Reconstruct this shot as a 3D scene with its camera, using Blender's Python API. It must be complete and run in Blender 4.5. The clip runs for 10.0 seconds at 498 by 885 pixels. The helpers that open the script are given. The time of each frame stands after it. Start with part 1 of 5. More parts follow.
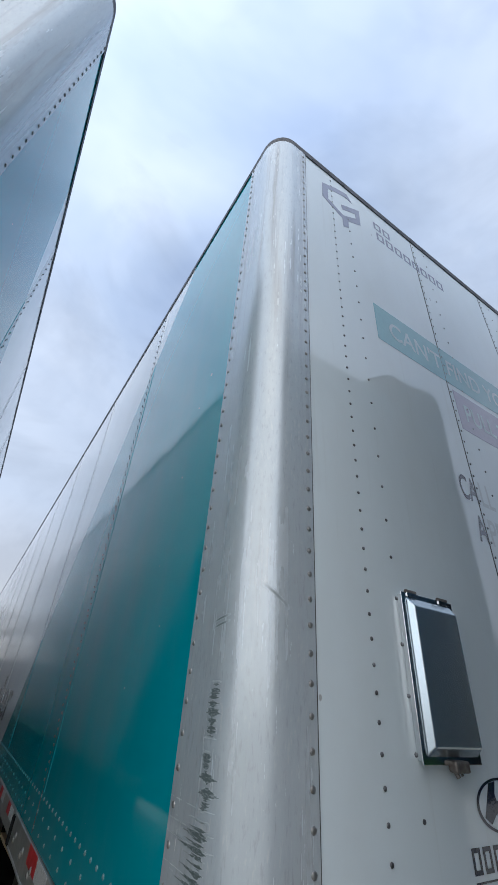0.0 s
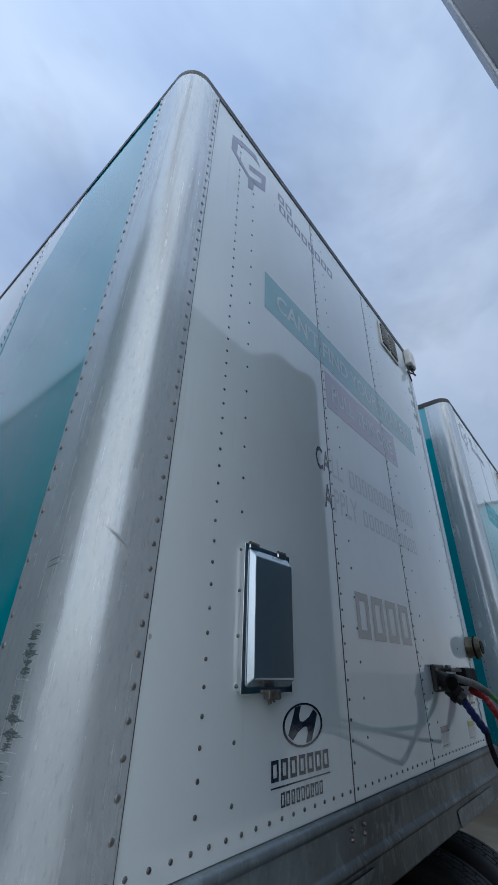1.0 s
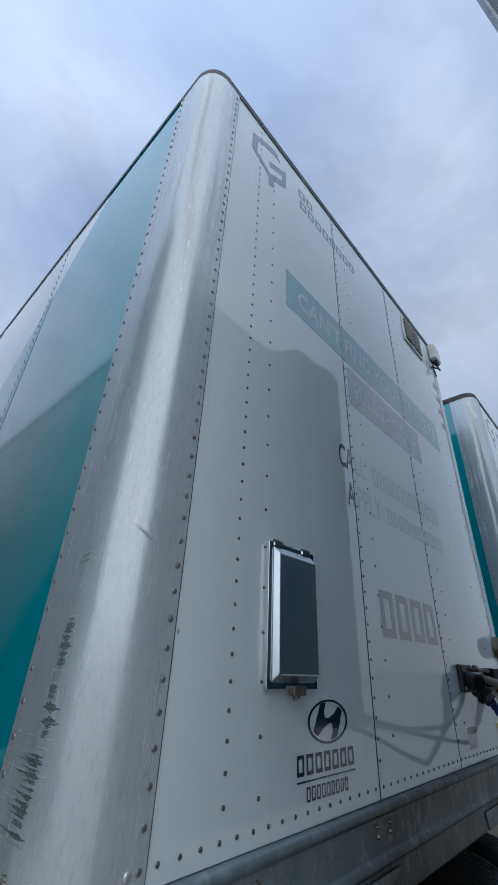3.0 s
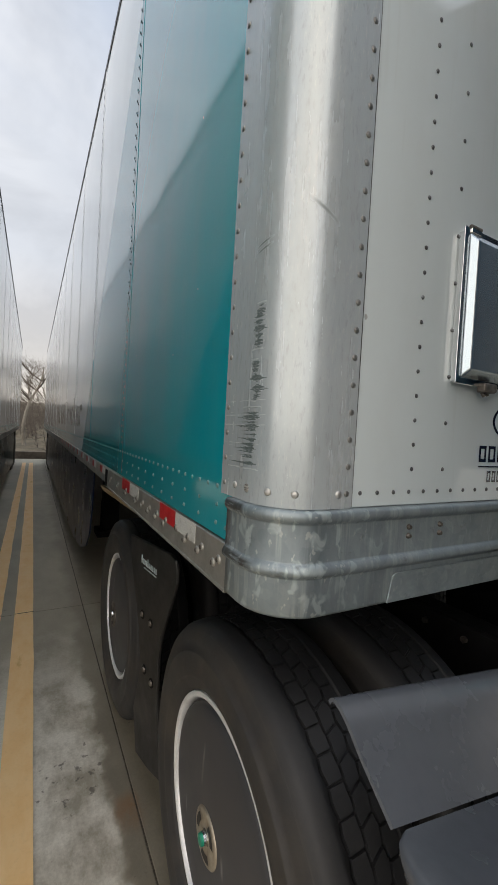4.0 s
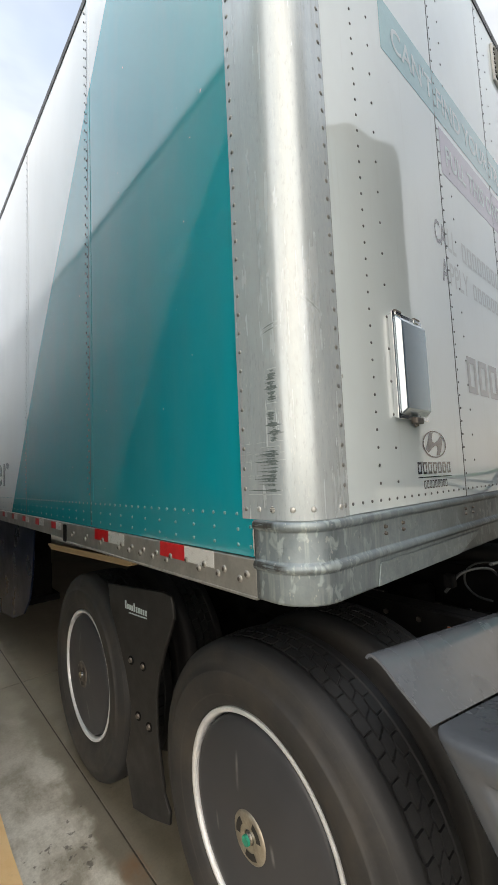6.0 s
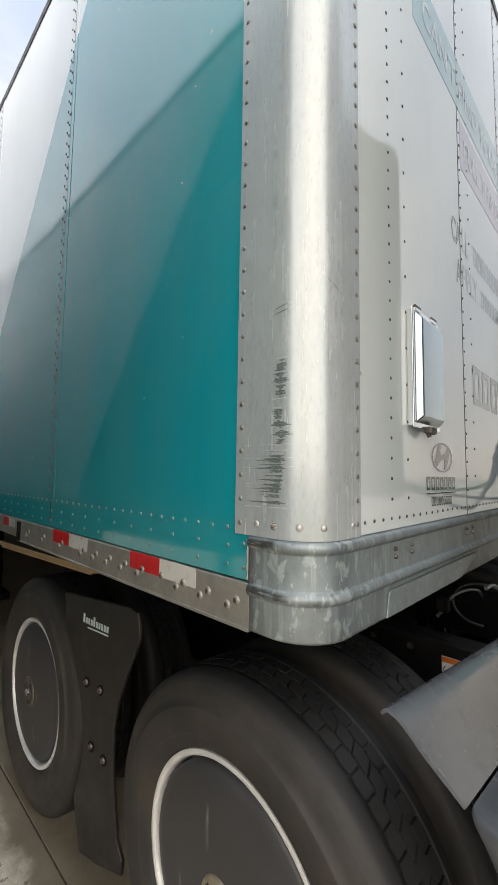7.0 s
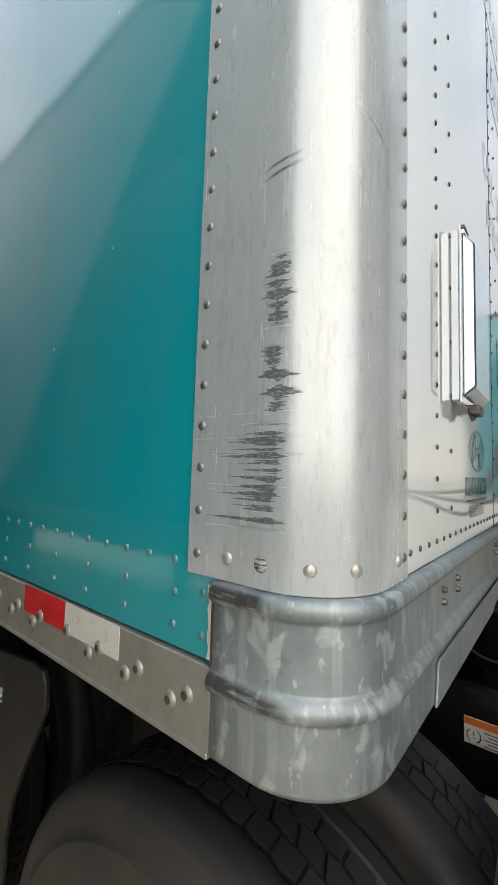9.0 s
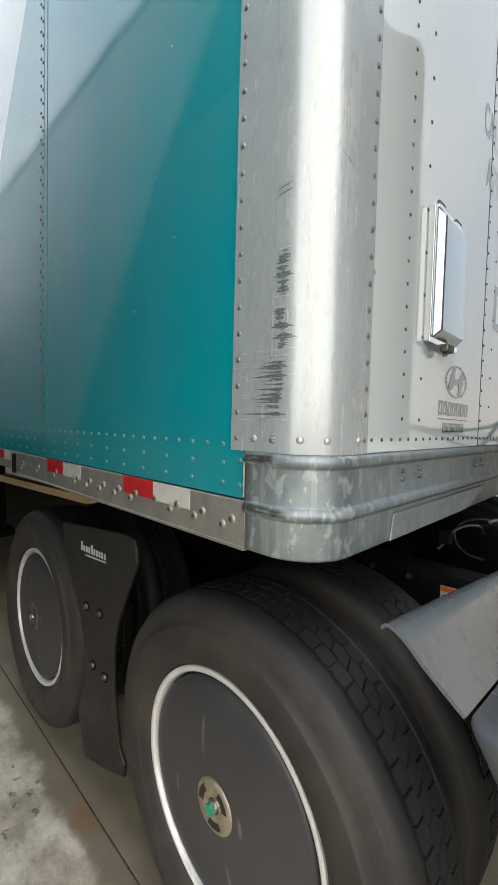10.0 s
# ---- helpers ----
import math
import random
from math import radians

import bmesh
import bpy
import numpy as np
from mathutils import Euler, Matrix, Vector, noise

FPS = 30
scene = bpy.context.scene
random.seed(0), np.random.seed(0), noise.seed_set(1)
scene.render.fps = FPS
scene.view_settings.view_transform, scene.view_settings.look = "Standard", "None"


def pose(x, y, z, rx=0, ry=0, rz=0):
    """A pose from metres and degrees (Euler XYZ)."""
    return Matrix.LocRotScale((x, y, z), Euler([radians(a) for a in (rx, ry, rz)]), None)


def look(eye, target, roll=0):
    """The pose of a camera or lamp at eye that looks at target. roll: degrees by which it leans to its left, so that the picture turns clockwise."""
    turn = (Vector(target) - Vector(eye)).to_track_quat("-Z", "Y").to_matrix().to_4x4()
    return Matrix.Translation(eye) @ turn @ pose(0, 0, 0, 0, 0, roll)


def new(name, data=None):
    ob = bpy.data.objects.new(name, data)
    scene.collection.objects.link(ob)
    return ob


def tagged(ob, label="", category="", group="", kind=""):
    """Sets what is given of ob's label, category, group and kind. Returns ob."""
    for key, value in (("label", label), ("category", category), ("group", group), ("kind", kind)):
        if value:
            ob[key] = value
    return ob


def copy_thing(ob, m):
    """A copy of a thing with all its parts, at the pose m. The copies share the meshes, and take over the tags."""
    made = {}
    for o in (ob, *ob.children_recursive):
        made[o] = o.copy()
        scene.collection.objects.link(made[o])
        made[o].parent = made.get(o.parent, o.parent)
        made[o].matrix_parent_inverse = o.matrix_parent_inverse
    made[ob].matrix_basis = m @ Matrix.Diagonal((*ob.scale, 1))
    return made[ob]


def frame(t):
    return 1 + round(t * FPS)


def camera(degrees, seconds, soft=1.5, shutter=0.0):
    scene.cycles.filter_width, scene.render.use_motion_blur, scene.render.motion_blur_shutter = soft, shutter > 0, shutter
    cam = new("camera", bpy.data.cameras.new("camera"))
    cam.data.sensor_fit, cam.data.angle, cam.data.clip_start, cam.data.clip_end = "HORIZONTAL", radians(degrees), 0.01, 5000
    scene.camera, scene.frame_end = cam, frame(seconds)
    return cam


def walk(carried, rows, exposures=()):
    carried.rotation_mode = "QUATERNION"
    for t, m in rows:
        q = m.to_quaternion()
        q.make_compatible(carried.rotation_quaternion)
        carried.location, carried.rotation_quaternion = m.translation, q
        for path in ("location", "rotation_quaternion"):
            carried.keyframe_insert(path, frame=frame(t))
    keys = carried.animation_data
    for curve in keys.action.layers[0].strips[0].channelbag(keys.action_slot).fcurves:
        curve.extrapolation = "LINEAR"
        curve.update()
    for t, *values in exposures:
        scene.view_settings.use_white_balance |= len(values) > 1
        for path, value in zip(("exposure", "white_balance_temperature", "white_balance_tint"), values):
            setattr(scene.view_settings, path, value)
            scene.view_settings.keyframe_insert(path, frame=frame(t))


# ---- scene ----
cam = camera(63.8, 10.0, 1.5)
PATH = [
    (0, (-0.431, -0.699, 1.744), (0.420, 0.753, 2.824), 4.50),
    (0.5, (-0.417, -0.701, 1.733), (0.602, 0.641, 2.810), 3.40),
    (1, (-0.359, -0.713, 1.710), (0.959, 0.429, 2.688), 1.70),
    (1.5, (-0.369, -0.731, 1.731), (0.999, 0.298, 2.765), -0.30),
    (2, (-0.353, -0.746, 1.731), (1.026, 0.227, 2.804), -3.20),
    (2.1, (-0.358, -0.748, 1.740), (1.032, 0.215, 2.806), -3.20),
    (2.2, (-0.347, -0.750, 1.731), (1.034, 0.222, 2.802), -2.80),
    (3.3, (-0.379, -0.673, 1.692), (0.846, 0.697, 2.480), 3.80),
    (3.5, (-0.360, -0.635, 1.653), (0.847, 0.848, 2.238), 3.80),
    (3.8, (-0.362, -0.586, 1.559), (0.662, 1.010, 1.685), 3.67),
    (4, (-0.376, -0.586, 1.521), (0.577, 1.172, 1.470), 3.20),
    (4.2, (-0.422, -0.591, 1.461), (0.359, 1.133, 1.301), 3.15),
    (4.5, (-0.557, -0.544, 1.433), (0.152, 1.307, 1.166), 3.00),
    (5, (-0.684, -0.510, 1.412), (0.379, 1.148, 1.071), 1.80),
    (5.5, (-0.705, -0.574, 1.438), (0.460, 0.922, 1.327), 0.17),
    (5.7, (-0.710, -0.612, 1.503), (0.592, 0.900, 1.636), -3.30),
    (6.8, (-0.720, -0.628, 1.499), (0.576, 0.747, 1.689), 0.56),
    (7, (-0.652, -0.451, 1.520), (0.708, 0.866, 1.669), 0.86),
    (7.2, (-0.563, -0.307, 1.527), (0.860, 0.947, 1.637), 1.80),
    (7.5, (-0.477, -0.227, 1.509), (0.983, 0.986, 1.603), 2.33),
    (7.8, (-0.392, -0.156, 1.510), (1.110, 1.001, 1.624), 2.92),
    (8, (-0.350, -0.113, 1.520), (1.174, 1.015, 1.635), 2.78),
    (8.5, (-0.310, -0.043, 1.517), (1.336, 1.082, 1.675), 2.40),
    (9, (-0.369, -0.169, 1.513), (1.111, 1.013, 1.659), 1.80),
    (9.5, (-0.470, -0.331, 1.519), (0.911, 0.971, 1.599), 1.69),
    (10, (-0.585, -0.405, 1.439), (0.772, 0.923, 1.354), 1.47),
]
EXPOSURE = [
    (0, 0.46, 5700, 11), (0.5, 0.12, 5450, 10), (1.0, 0.08, 5350, 10), (1.5, 0.17, 5560, 11), (2.2, 0.15, 5430, 9), (3.5, 0.17, 5520, 11), (4.0, 0.57, 6700, 12), (4.5, 0.88, 7150, 12), (5.5, 1.14, 6880, 10), (7.0, 1.07, 6950, 12), (8.5, 1.14, 6750, 11), (9.5, 1.16, 6750, 11), (10, 1.22, 6650, 10),
]
walk(cam, [(t, look(eye, target, roll)) for t, eye, target, roll in PATH], EXPOSURE)

# ---- world and sun: a bright overcast sky ----
SUN_EL, SUN_AZ = radians(42), radians(-150)
world = bpy.data.worlds.new("sky")
scene.world = world
world.use_nodes = True
wt = world.node_tree
for n in list(wt.nodes):
    wt.nodes.remove(n)


def add(tree, kind, **values):
    n = tree.nodes.new(kind)
    for k, v in values.items():
        if k in n.inputs:
            n.inputs[k].default_value = v
    return n


w_out = add(wt, "ShaderNodeOutputWorld")
w_bg = add(wt, "ShaderNodeBackground")
w_sky = add(wt, "ShaderNodeTexSky")
w_sky.sky_type = "NISHITA"
w_sky.sun_disc = False
w_sky.sun_elevation = SUN_EL
w_sky.sun_rotation = SUN_AZ
w_sky.air_density, w_sky.dust_density = 1.0, 2.0
w_gain = add(wt, "ShaderNodeVectorMath")
w_gain.operation = "SCALE"
w_gain.inputs["Scale"].default_value = 0.1
wt.links.new(w_sky.outputs[0], w_gain.inputs[0])
w_co = add(wt, "ShaderNodeTexCoord")
w_map = add(wt, "ShaderNodeMapping")
w_map.inputs["Scale"].default_value = (1.0, 1.0, 1.9)
w_map.inputs["Location"].default_value = (3.1, 0.7, 0.2)
wt.links.new(w_co.outputs["Generated"], w_map.inputs[0])
w_n1 = add(wt, "ShaderNodeTexNoise", Scale=1.15, Detail=5.0, Roughness=0.53, Distortion=0.35)
wt.links.new(w_map.outputs[0], w_n1.inputs["Vector"])
w_ramp = add(wt, "ShaderNodeValToRGB")
w_ramp.color_ramp.elements[0].position, w_ramp.color_ramp.elements[0].color = 0.30, (0.46, 0.55, 0.715, 1)
w_ramp.color_ramp.elements[1].position, w_ramp.color_ramp.elements[1].color = 0.66, (1.02, 1.03, 1.045, 1)
w_mid = w_ramp.color_ramp.elements.new(0.47)
w_mid.color = (0.70, 0.76, 0.85, 1)
wt.links.new(w_n1.outputs["Fac"], w_ramp.inputs[0])
# low, greyer cloud banks
w_n2 = add(wt, "ShaderNodeTexNoise", Scale=2.3, Detail=6.0, Roughness=0.55, Distortion=0.6)
wt.links.new(w_map.outputs[0], w_n2.inputs["Vector"])
w_bank = add(wt, "ShaderNodeMapRange")
for k, v in enumerate((0.50, 0.68, 1.0, 0.80), 1):
    w_bank.inputs[k].default_value = v
wt.links.new(w_n2.outputs["Fac"], w_bank.inputs[0])
w_mix = add(wt, "ShaderNodeMix")
w_mix.data_type = "RGBA"
w_mix.inputs[0].default_value = 0.86
wt.links.new(w_gain.outputs[0], w_mix.inputs[6])
# the cloud thins and darkens away from the hidden sun
w_sep = add(wt, "ShaderNodeSeparateXYZ")
wt.links.new(w_co.outputs["Generated"], w_sep.inputs[0])
w_fall = add(wt, "ShaderNodeMapRange")
for k, v in enumerate((-0.3, 0.9, 1.14, 0.60), 1):
    w_fall.inputs[k].default_value = v
wt.links.new(w_sep.outputs[0], w_fall.inputs[0])
w_cloud = add(wt, "ShaderNodeVectorMath")
w_cloud.operation = "SCALE"
# the sky whitens towards the horizon
w_haze = add(wt, "ShaderNodeMapRange")
w_haze.interpolation_type = "SMOOTHSTEP"
for k, v in enumerate((0.72, 0.30, 0.0, 0.75), 1):
    w_haze.inputs[k].default_value = v
wt.links.new(w_sep.outputs[2], w_haze.inputs[0])
w_veil = add(wt, "ShaderNodeMix")
w_veil.data_type = "RGBA"
w_veil.inputs[7].default_value = (0.90, 0.915, 0.93, 1)
wt.links.new(w_haze.outputs[0], w_veil.inputs[0])
wt.links.new(w_ramp.outputs[0], w_veil.inputs[6])
wt.links.new(w_veil.outputs[2], w_cloud.inputs[0])
w_far = add(wt, "ShaderNodeMapRange")
for k, v in enumerate((0.35, 0.95, 1.0, 0.68), 1):
    w_far.inputs[k].default_value = v
wt.links.new(w_sep.outputs[1], w_far.inputs[0])
w_both = add(wt, "ShaderNodeMath")
w_both.operation = "MULTIPLY"
wt.links.new(w_fall.outputs[0], w_both.inputs[0])
wt.links.new(w_far.outputs[0], w_both.inputs[1])
w_all = add(wt, "ShaderNodeMath")
w_all.operation = "MULTIPLY"
wt.links.new(w_both.outputs[0], w_all.inputs[0])
wt.links.new(w_bank.outputs[0], w_all.inputs[1])
wt.links.new(w_all.outputs[0], w_cloud.inputs["Scale"])
w_dot = add(wt, "ShaderNodeVectorMath")
w_dot.operation = "DOT_PRODUCT"
w_dot.inputs[1].default_value = Vector((-0.62, -0.60, 0.50)).normalized()
wt.links.new(w_co.outputs["Generated"], w_dot.inputs[0])
w_glow = add(wt, "ShaderNodeMapRange")
w_glow.interpolation_type = "SMOOTHSTEP"
for k, v in enumerate((-0.05, 0.88, 0.90, 1.07), 1):
    w_glow.inputs[k].default_value = v
wt.links.new(w_dot.outputs["Value"], w_glow.inputs[0])
w_lit = add(wt, "ShaderNodeVectorMath")
w_lit.operation = "SCALE"
w_hue = add(wt, "ShaderNodeMix")
w_hue.data_type = "RGBA"
w_hue.inputs[6].default_value, w_hue.inputs[7].default_value = (0.965, 1.0, 1.035, 1), (1.17, 1.0, 0.80, 1)
w_warm = add(wt, "ShaderNodeMapRange")
for k, v in enumerate((0.66, 0.98, 0.0, 1.0), 1):
    w_warm.inputs[k].default_value = v
wt.links.new(w_dot.outputs["Value"], w_warm.inputs[0])
w_low = add(wt, "ShaderNodeMapRange")
for k, v in enumerate((0.34, 0.04, 0.0, 0.7), 1):
    w_low.inputs[k].default_value = v
wt.links.new(w_sep.outputs[2], w_low.inputs[0])
w_max = add(wt, "ShaderNodeMath")
w_max.operation = "MAXIMUM"
wt.links.new(w_warm.outputs[0], w_max.inputs[0])
wt.links.new(w_low.outputs[0], w_max.inputs[1])
wt.links.new(w_max.outputs[0], w_hue.inputs[0])
w_tint = add(wt, "ShaderNodeVectorMath")
w_tint.operation = "MULTIPLY"
wt.links.new(w_cloud.outputs[0], w_tint.inputs[0])
wt.links.new(w_hue.outputs[2], w_tint.inputs[1])
wt.links.new(w_tint.outputs[0], w_lit.inputs[0])
wt.links.new(w_glow.outputs[0], w_lit.inputs["Scale"])
wt.links.new(w_lit.outputs[0], w_mix.inputs[7])
wt.links.new(w_mix.outputs[2], w_bg.inputs[0])
w_bg.inputs[1].default_value = 1.0
wt.links.new(w_bg.outputs[0], w_out.inputs[0])

sun_data = bpy.data.lights.new("sun", "SUN")
sun_data.energy, sun_data.angle, sun_data.color = 0.45, radians(100), (1.0, 0.96, 0.91)
sun = new("sun", sun_data)
sun.matrix_world = look((-9, -9, 10), (0, 0, 0))


# ---- materials ----
def material(name, color, rough=0.5, metal=0.0, coat=0.0):
    m = bpy.data.materials.new(name)
    m.use_nodes = True
    b = m.node_tree.nodes["Principled BSDF"]
    b.inputs["Base Color"].default_value = (*color, 1)
    b.inputs["Roughness"].default_value = rough
    b.inputs["Metallic"].default_value = metal
    b.inputs["Coat Weight"].default_value = coat
    b.inputs["Coat Roughness"].default_value = 0.05
    return m, m.node_tree, b


def coords(tree, scale=(1, 1, 1)):
    co = add(tree, "ShaderNodeTexCoord")
    mp = add(tree, "ShaderNodeMapping")
    mp.inputs["Scale"].default_value = scale
    tree.links.new(co.outputs["Object"], mp.inputs[0])
    return mp.outputs[0]


def noise_of(tree, scale, detail=4.0, stretch=(1, 1, 1), rough=0.55):
    n = add(tree, "ShaderNodeTexNoise", Scale=scale, Detail=detail, Roughness=rough)
    tree.links.new(coords(tree, stretch), n.inputs["Vector"])
    return n.outputs["Fac"]


def ramp(tree, fac, p0, c0, p1, c1):
    r = add(tree, "ShaderNodeValToRGB")
    e = r.color_ramp.elements
    e[0].position, e[0].color, e[1].position, e[1].color = p0, (*c0, 1), p1, (*c1, 1)
    tree.links.new(fac, r.inputs[0])
    return r.outputs[0]


def span(tree, fac, a, b, c=0.0, d=1.0):
    """fac from a..b laid onto c..d, held at both ends."""
    r = add(tree, "ShaderNodeMapRange")
    for i, v in enumerate((a, b, c, d), 1):
        r.inputs[i].default_value = v
    tree.links.new(fac, r.inputs[0])
    return r.outputs[0]


def calc(tree, op, a, b=None, c=None):
    n = add(tree, "ShaderNodeMath")
    n.operation = op
    for i, v in enumerate((a, b, c)):
        if v is None:
            continue
        if isinstance(v, (int, float)):
            n.inputs[i].default_value = v
        else:
            tree.links.new(v, n.inputs[i])
    return n.outputs[0]


def blend(tree, fac, a, b):
    n = add(tree, "ShaderNodeMix")
    n.data_type = "RGBA"
    if isinstance(fac, (int, float)):
        n.inputs[0].default_value = fac
    else:
        tree.links.new(fac, n.inputs[0])
    for i, v in ((6, a), (7, b)):
        if isinstance(v, tuple):
            n.inputs[i].default_value = (*v, 1)
        else:
            tree.links.new(v, n.inputs[i])
    return n.outputs[2]


def relief(tree, b, height, strength, distance):
    n = add(tree, "ShaderNodeBump", Strength=strength, Distance=distance)
    tree.links.new(height, n.inputs["Height"])
    tree.links.new(n.outputs[0], b.inputs["Normal"])
    return n


def axes(tree):
    co = add(tree, "ShaderNodeTexCoord")
    s = add(tree, "ShaderNodeSeparateXYZ")
    tree.links.new(co.outputs["Object"], s.inputs[0])
    return s.outputs


TAR_X, TAR_Y = 0.388, 0.444
TEAL, WHITE, NOSE_WHITE = (0.001, 0.305, 0.37), (0.79, 0.825, 0.84), (0.63, 0.71, 0.74)


def livery():
    """Side paint: teal towards the nose and the floor, white above a diagonal edge; glossy, a little dirty and wavy."""
    m, t, b = material("livery_paint", TEAL, 0.16)
    b.inputs["Specular IOR Level"].default_value = 1.0
    x, y, z = axes(t)
    bow = calc(t, "MULTIPLY", calc(t, "MAXIMUM", calc(t, "SUBTRACT", y, 2.3), 0.0), 0.16)
    edge = calc(t, "SUBTRACT", calc(t, "ADD", calc(t, "MULTIPLY", y, 1.2), calc(t, "ADD", z, bow)), 5.12)
    fac = span(t, edge, -0.004, 0.004)
    dirt = span(t, noise_of(t, 3.0, 6.0, (1, 1, 0.35)), 0.42, 0.75)
    col = blend(t, fac, TEAL, WHITE)
    col = blend(t, calc(t, "MULTIPLY", dirt, 0.10), col, (0.30, 0.31, 0.29))
    col = blend(t, span(t, noise_of(t, 42.0, 2.0), 0.765, 0.785, 0.0, 0.8), col, (0.62, 0.64, 0.64))
    low = span(t, calc(t, "ADD", z, calc(t, "MULTIPLY", noise_of(t, 6.0, 5.0, (1, 1, 0.4)), 0.35)), 1.62, 1.46, 0.0, 0.06)
    col = blend(t, low, col, (0.30, 0.36, 0.35))
    t.links.new(col, b.inputs["Base Color"])
    t.links.new(calc(t, "ADD", span(t, noise_of(t, 5.0, 5.0), 0.3, 0.75, 0.06, 0.085), calc(t, "MULTIPLY", fac, 0.03)), b.inputs["Roughness"])
    relief(t, b, noise_of(t, 1.6, 2.0, (1, 1, 0.6)), 0.12, 0.012)
    return m


def nose_paint():
    m, t, b = material("white_nose_paint", NOSE_WHITE, 0.16)
    b.inputs["Specular IOR Level"].default_value = 1.0
    grime_shade = span(t, noise_of(t, 2.2, 7.0, (1, 1, 0.5), 0.65), 0.45, 0.8)
    col = blend(t, calc(t, "MULTIPLY", grime_shade, 0.22), NOSE_WHITE, (0.40, 0.41, 0.39))
    col = blend(t, span(t, noise_of(t, 24.0, 2.0, (1, 1, 0.6)), 0.745, 0.765, 0.0, 0.6), col, (0.20, 0.19, 0.17))
    col = blend(t, span(t, noise_of(t, 30.0, 4.0, (1, 1, 0.05), 0.6), 0.60, 0.75, 0.0, 0.14), col, (0.34, 0.34, 0.31))
    t.links.new(col, b.inputs["Base Color"])
    t.links.new(span(t, noise_of(t, 6.0, 5.0), 0.3, 0.75, 0.03, 0.06), b.inputs["Roughness"])
    relief(t, b, noise_of(t, 1.7, 2.0, (1, 1, 0.7)), 0.1, 0.010)
    return m


def post_metal(scuffed):
    """Mill-finish aluminium with long vertical grain, dull blotches and, on the near post, dark rubbed scrapes."""
    m, t, b = material("scuffed_aluminium" if scuffed else "aluminium_post", (0.5, 0.5, 0.5), 0.4, 0.34)
    b.inputs["Specular IOR Level"].default_value = 0.35
    grain = noise_of(t, 60.0, 3.0, (1, 1, 0.03))
    blotch = noise_of(t, 5.0, 8.0, (1, 1, 0.35), 0.65)
    fine = noise_of(t, 55.0, 4.0, (1, 1, 0.5), 0.7)
    col = ramp(t, blotch, 0.30, (0.46, 0.52, 0.555), 0.68, (0.535, 0.585, 0.61))
    col = blend(t, span(t, fine, 0.50, 0.72, 0.0, 0.20), col, (0.40, 0.44, 0.45))
    col = blend(t, span(t, grain, 0.44, 0.70, 0.0, 0.18), col, (0.42, 0.445, 0.46))
    speck = noise_of(t, 150.0, 3.0, (1, 1, 0.22), 0.7)
    col = blend(t, span(t, speck, 0.56, 0.70, 0.0, 0.30), col, (0.25, 0.255, 0.25))
    col = blend(t, span(t, speck, 0.42, 0.32, 0.0, 0.35), col, (0.66, 0.67, 0.66))
    # rain-washed brown streaks high up, faint long runs below
    streak = noise_of(t, 26.0, 5.0, (1, 1, 0.035), 0.6)
    height = axes(t)[2]
    col = blend(t, calc(t, "MULTIPLY", span(t, streak, 0.52, 0.68, 0.0, 0.6), span(t, height, 2.3, 3.3, 0.15, 1.0)), col, (0.27, 0.255, 0.235))
    rough = calc(t, "ADD", span(t, blotch, 0.3, 0.7, 0.19, 0.27), span(t, grain, 0.35, 0.7, 0.0, 0.05))
    if scuffed:
        x, y, z = axes(t)
        rows = add(t, "ShaderNodeCombineXYZ")
        t.links.new(z, rows.inputs[2])
        jag = add(t, "ShaderNodeTexNoise", Scale=95.0, Detail=3.0, Roughness=0.65)
        t.links.new(rows.outputs[0], jag.inputs["Vector"])
        sway = add(t, "ShaderNodeTexNoise", Scale=16.0, Detail=1.0)
        t.links.new(rows.outputs[0], sway.inputs["Vector"])
        ragged = noise_of(t, 260.0, 2.0)
        off = calc(t, "SUBTRACT", y, calc(t, "ADD", 0.072, calc(t, "MULTIPLY", sway.outputs["Fac"], 0.032)))
        low = span(t, z, 1.59, 1.53)
        reach = calc(t, "ADD", 0.125, calc(t, "MULTIPLY", low, calc(t, "MULTIPLY", span(t, off, -0.002, 0.004), 0.55)))
        spike = calc(t, "MAXIMUM", calc(t, "SUBTRACT", jag.outputs["Fac"], calc(t, "ADD", 0.405, calc(t, "MULTIPLY", low, 0.055))), 0.0)
        half = calc(t, "MULTIPLY", spike, reach)
        half = calc(t, "SUBTRACT", half, calc(t, "MULTIPLY", calc(t, "SUBTRACT", ragged, 0.5), 0.006))
        gaps = calc(t, "MULTIPLY", span(t, z, 1.448, 1.456), span(t, z, 1.772, 1.765))
        gaps = calc(t, "MULTIPLY", gaps, span(t, calc(t, "ABSOLUTE", calc(t, "SUBTRACT", z, 1.672)), 0.008, 0.014))
        gaps = calc(t, "MULTIPLY", gaps, span(t, calc(t, "ABSOLUTE", calc(t, "SUBTRACT", z, 1.576)), 0.004, 0.008))
        rub = calc(t, "MULTIPLY", span(t, calc(t, "SUBTRACT", half, calc(t, "ABSOLUTE", off)), 0.0, 0.0035), gaps)
        dash = calc(t, "SUBTRACT", z, calc(t, "ADD", 1.878, calc(t, "MULTIPLY", calc(t, "SUBTRACT", 0.11, y), 0.25)))
        two = calc(t, "MINIMUM", calc(t, "ABSOLUTE", dash), calc(t, "ABSOLUTE", calc(t, "ADD", dash, 0.012)))
        one = calc(t, "MULTIPLY", span(t, two, 0.0012, 0.0032, 1.0, 0.0), span(t, calc(t, "ABSOLUTE", calc(t, "SUBTRACT", y, 0.090)), 0.008, 0.029, 1.0, 0.0))
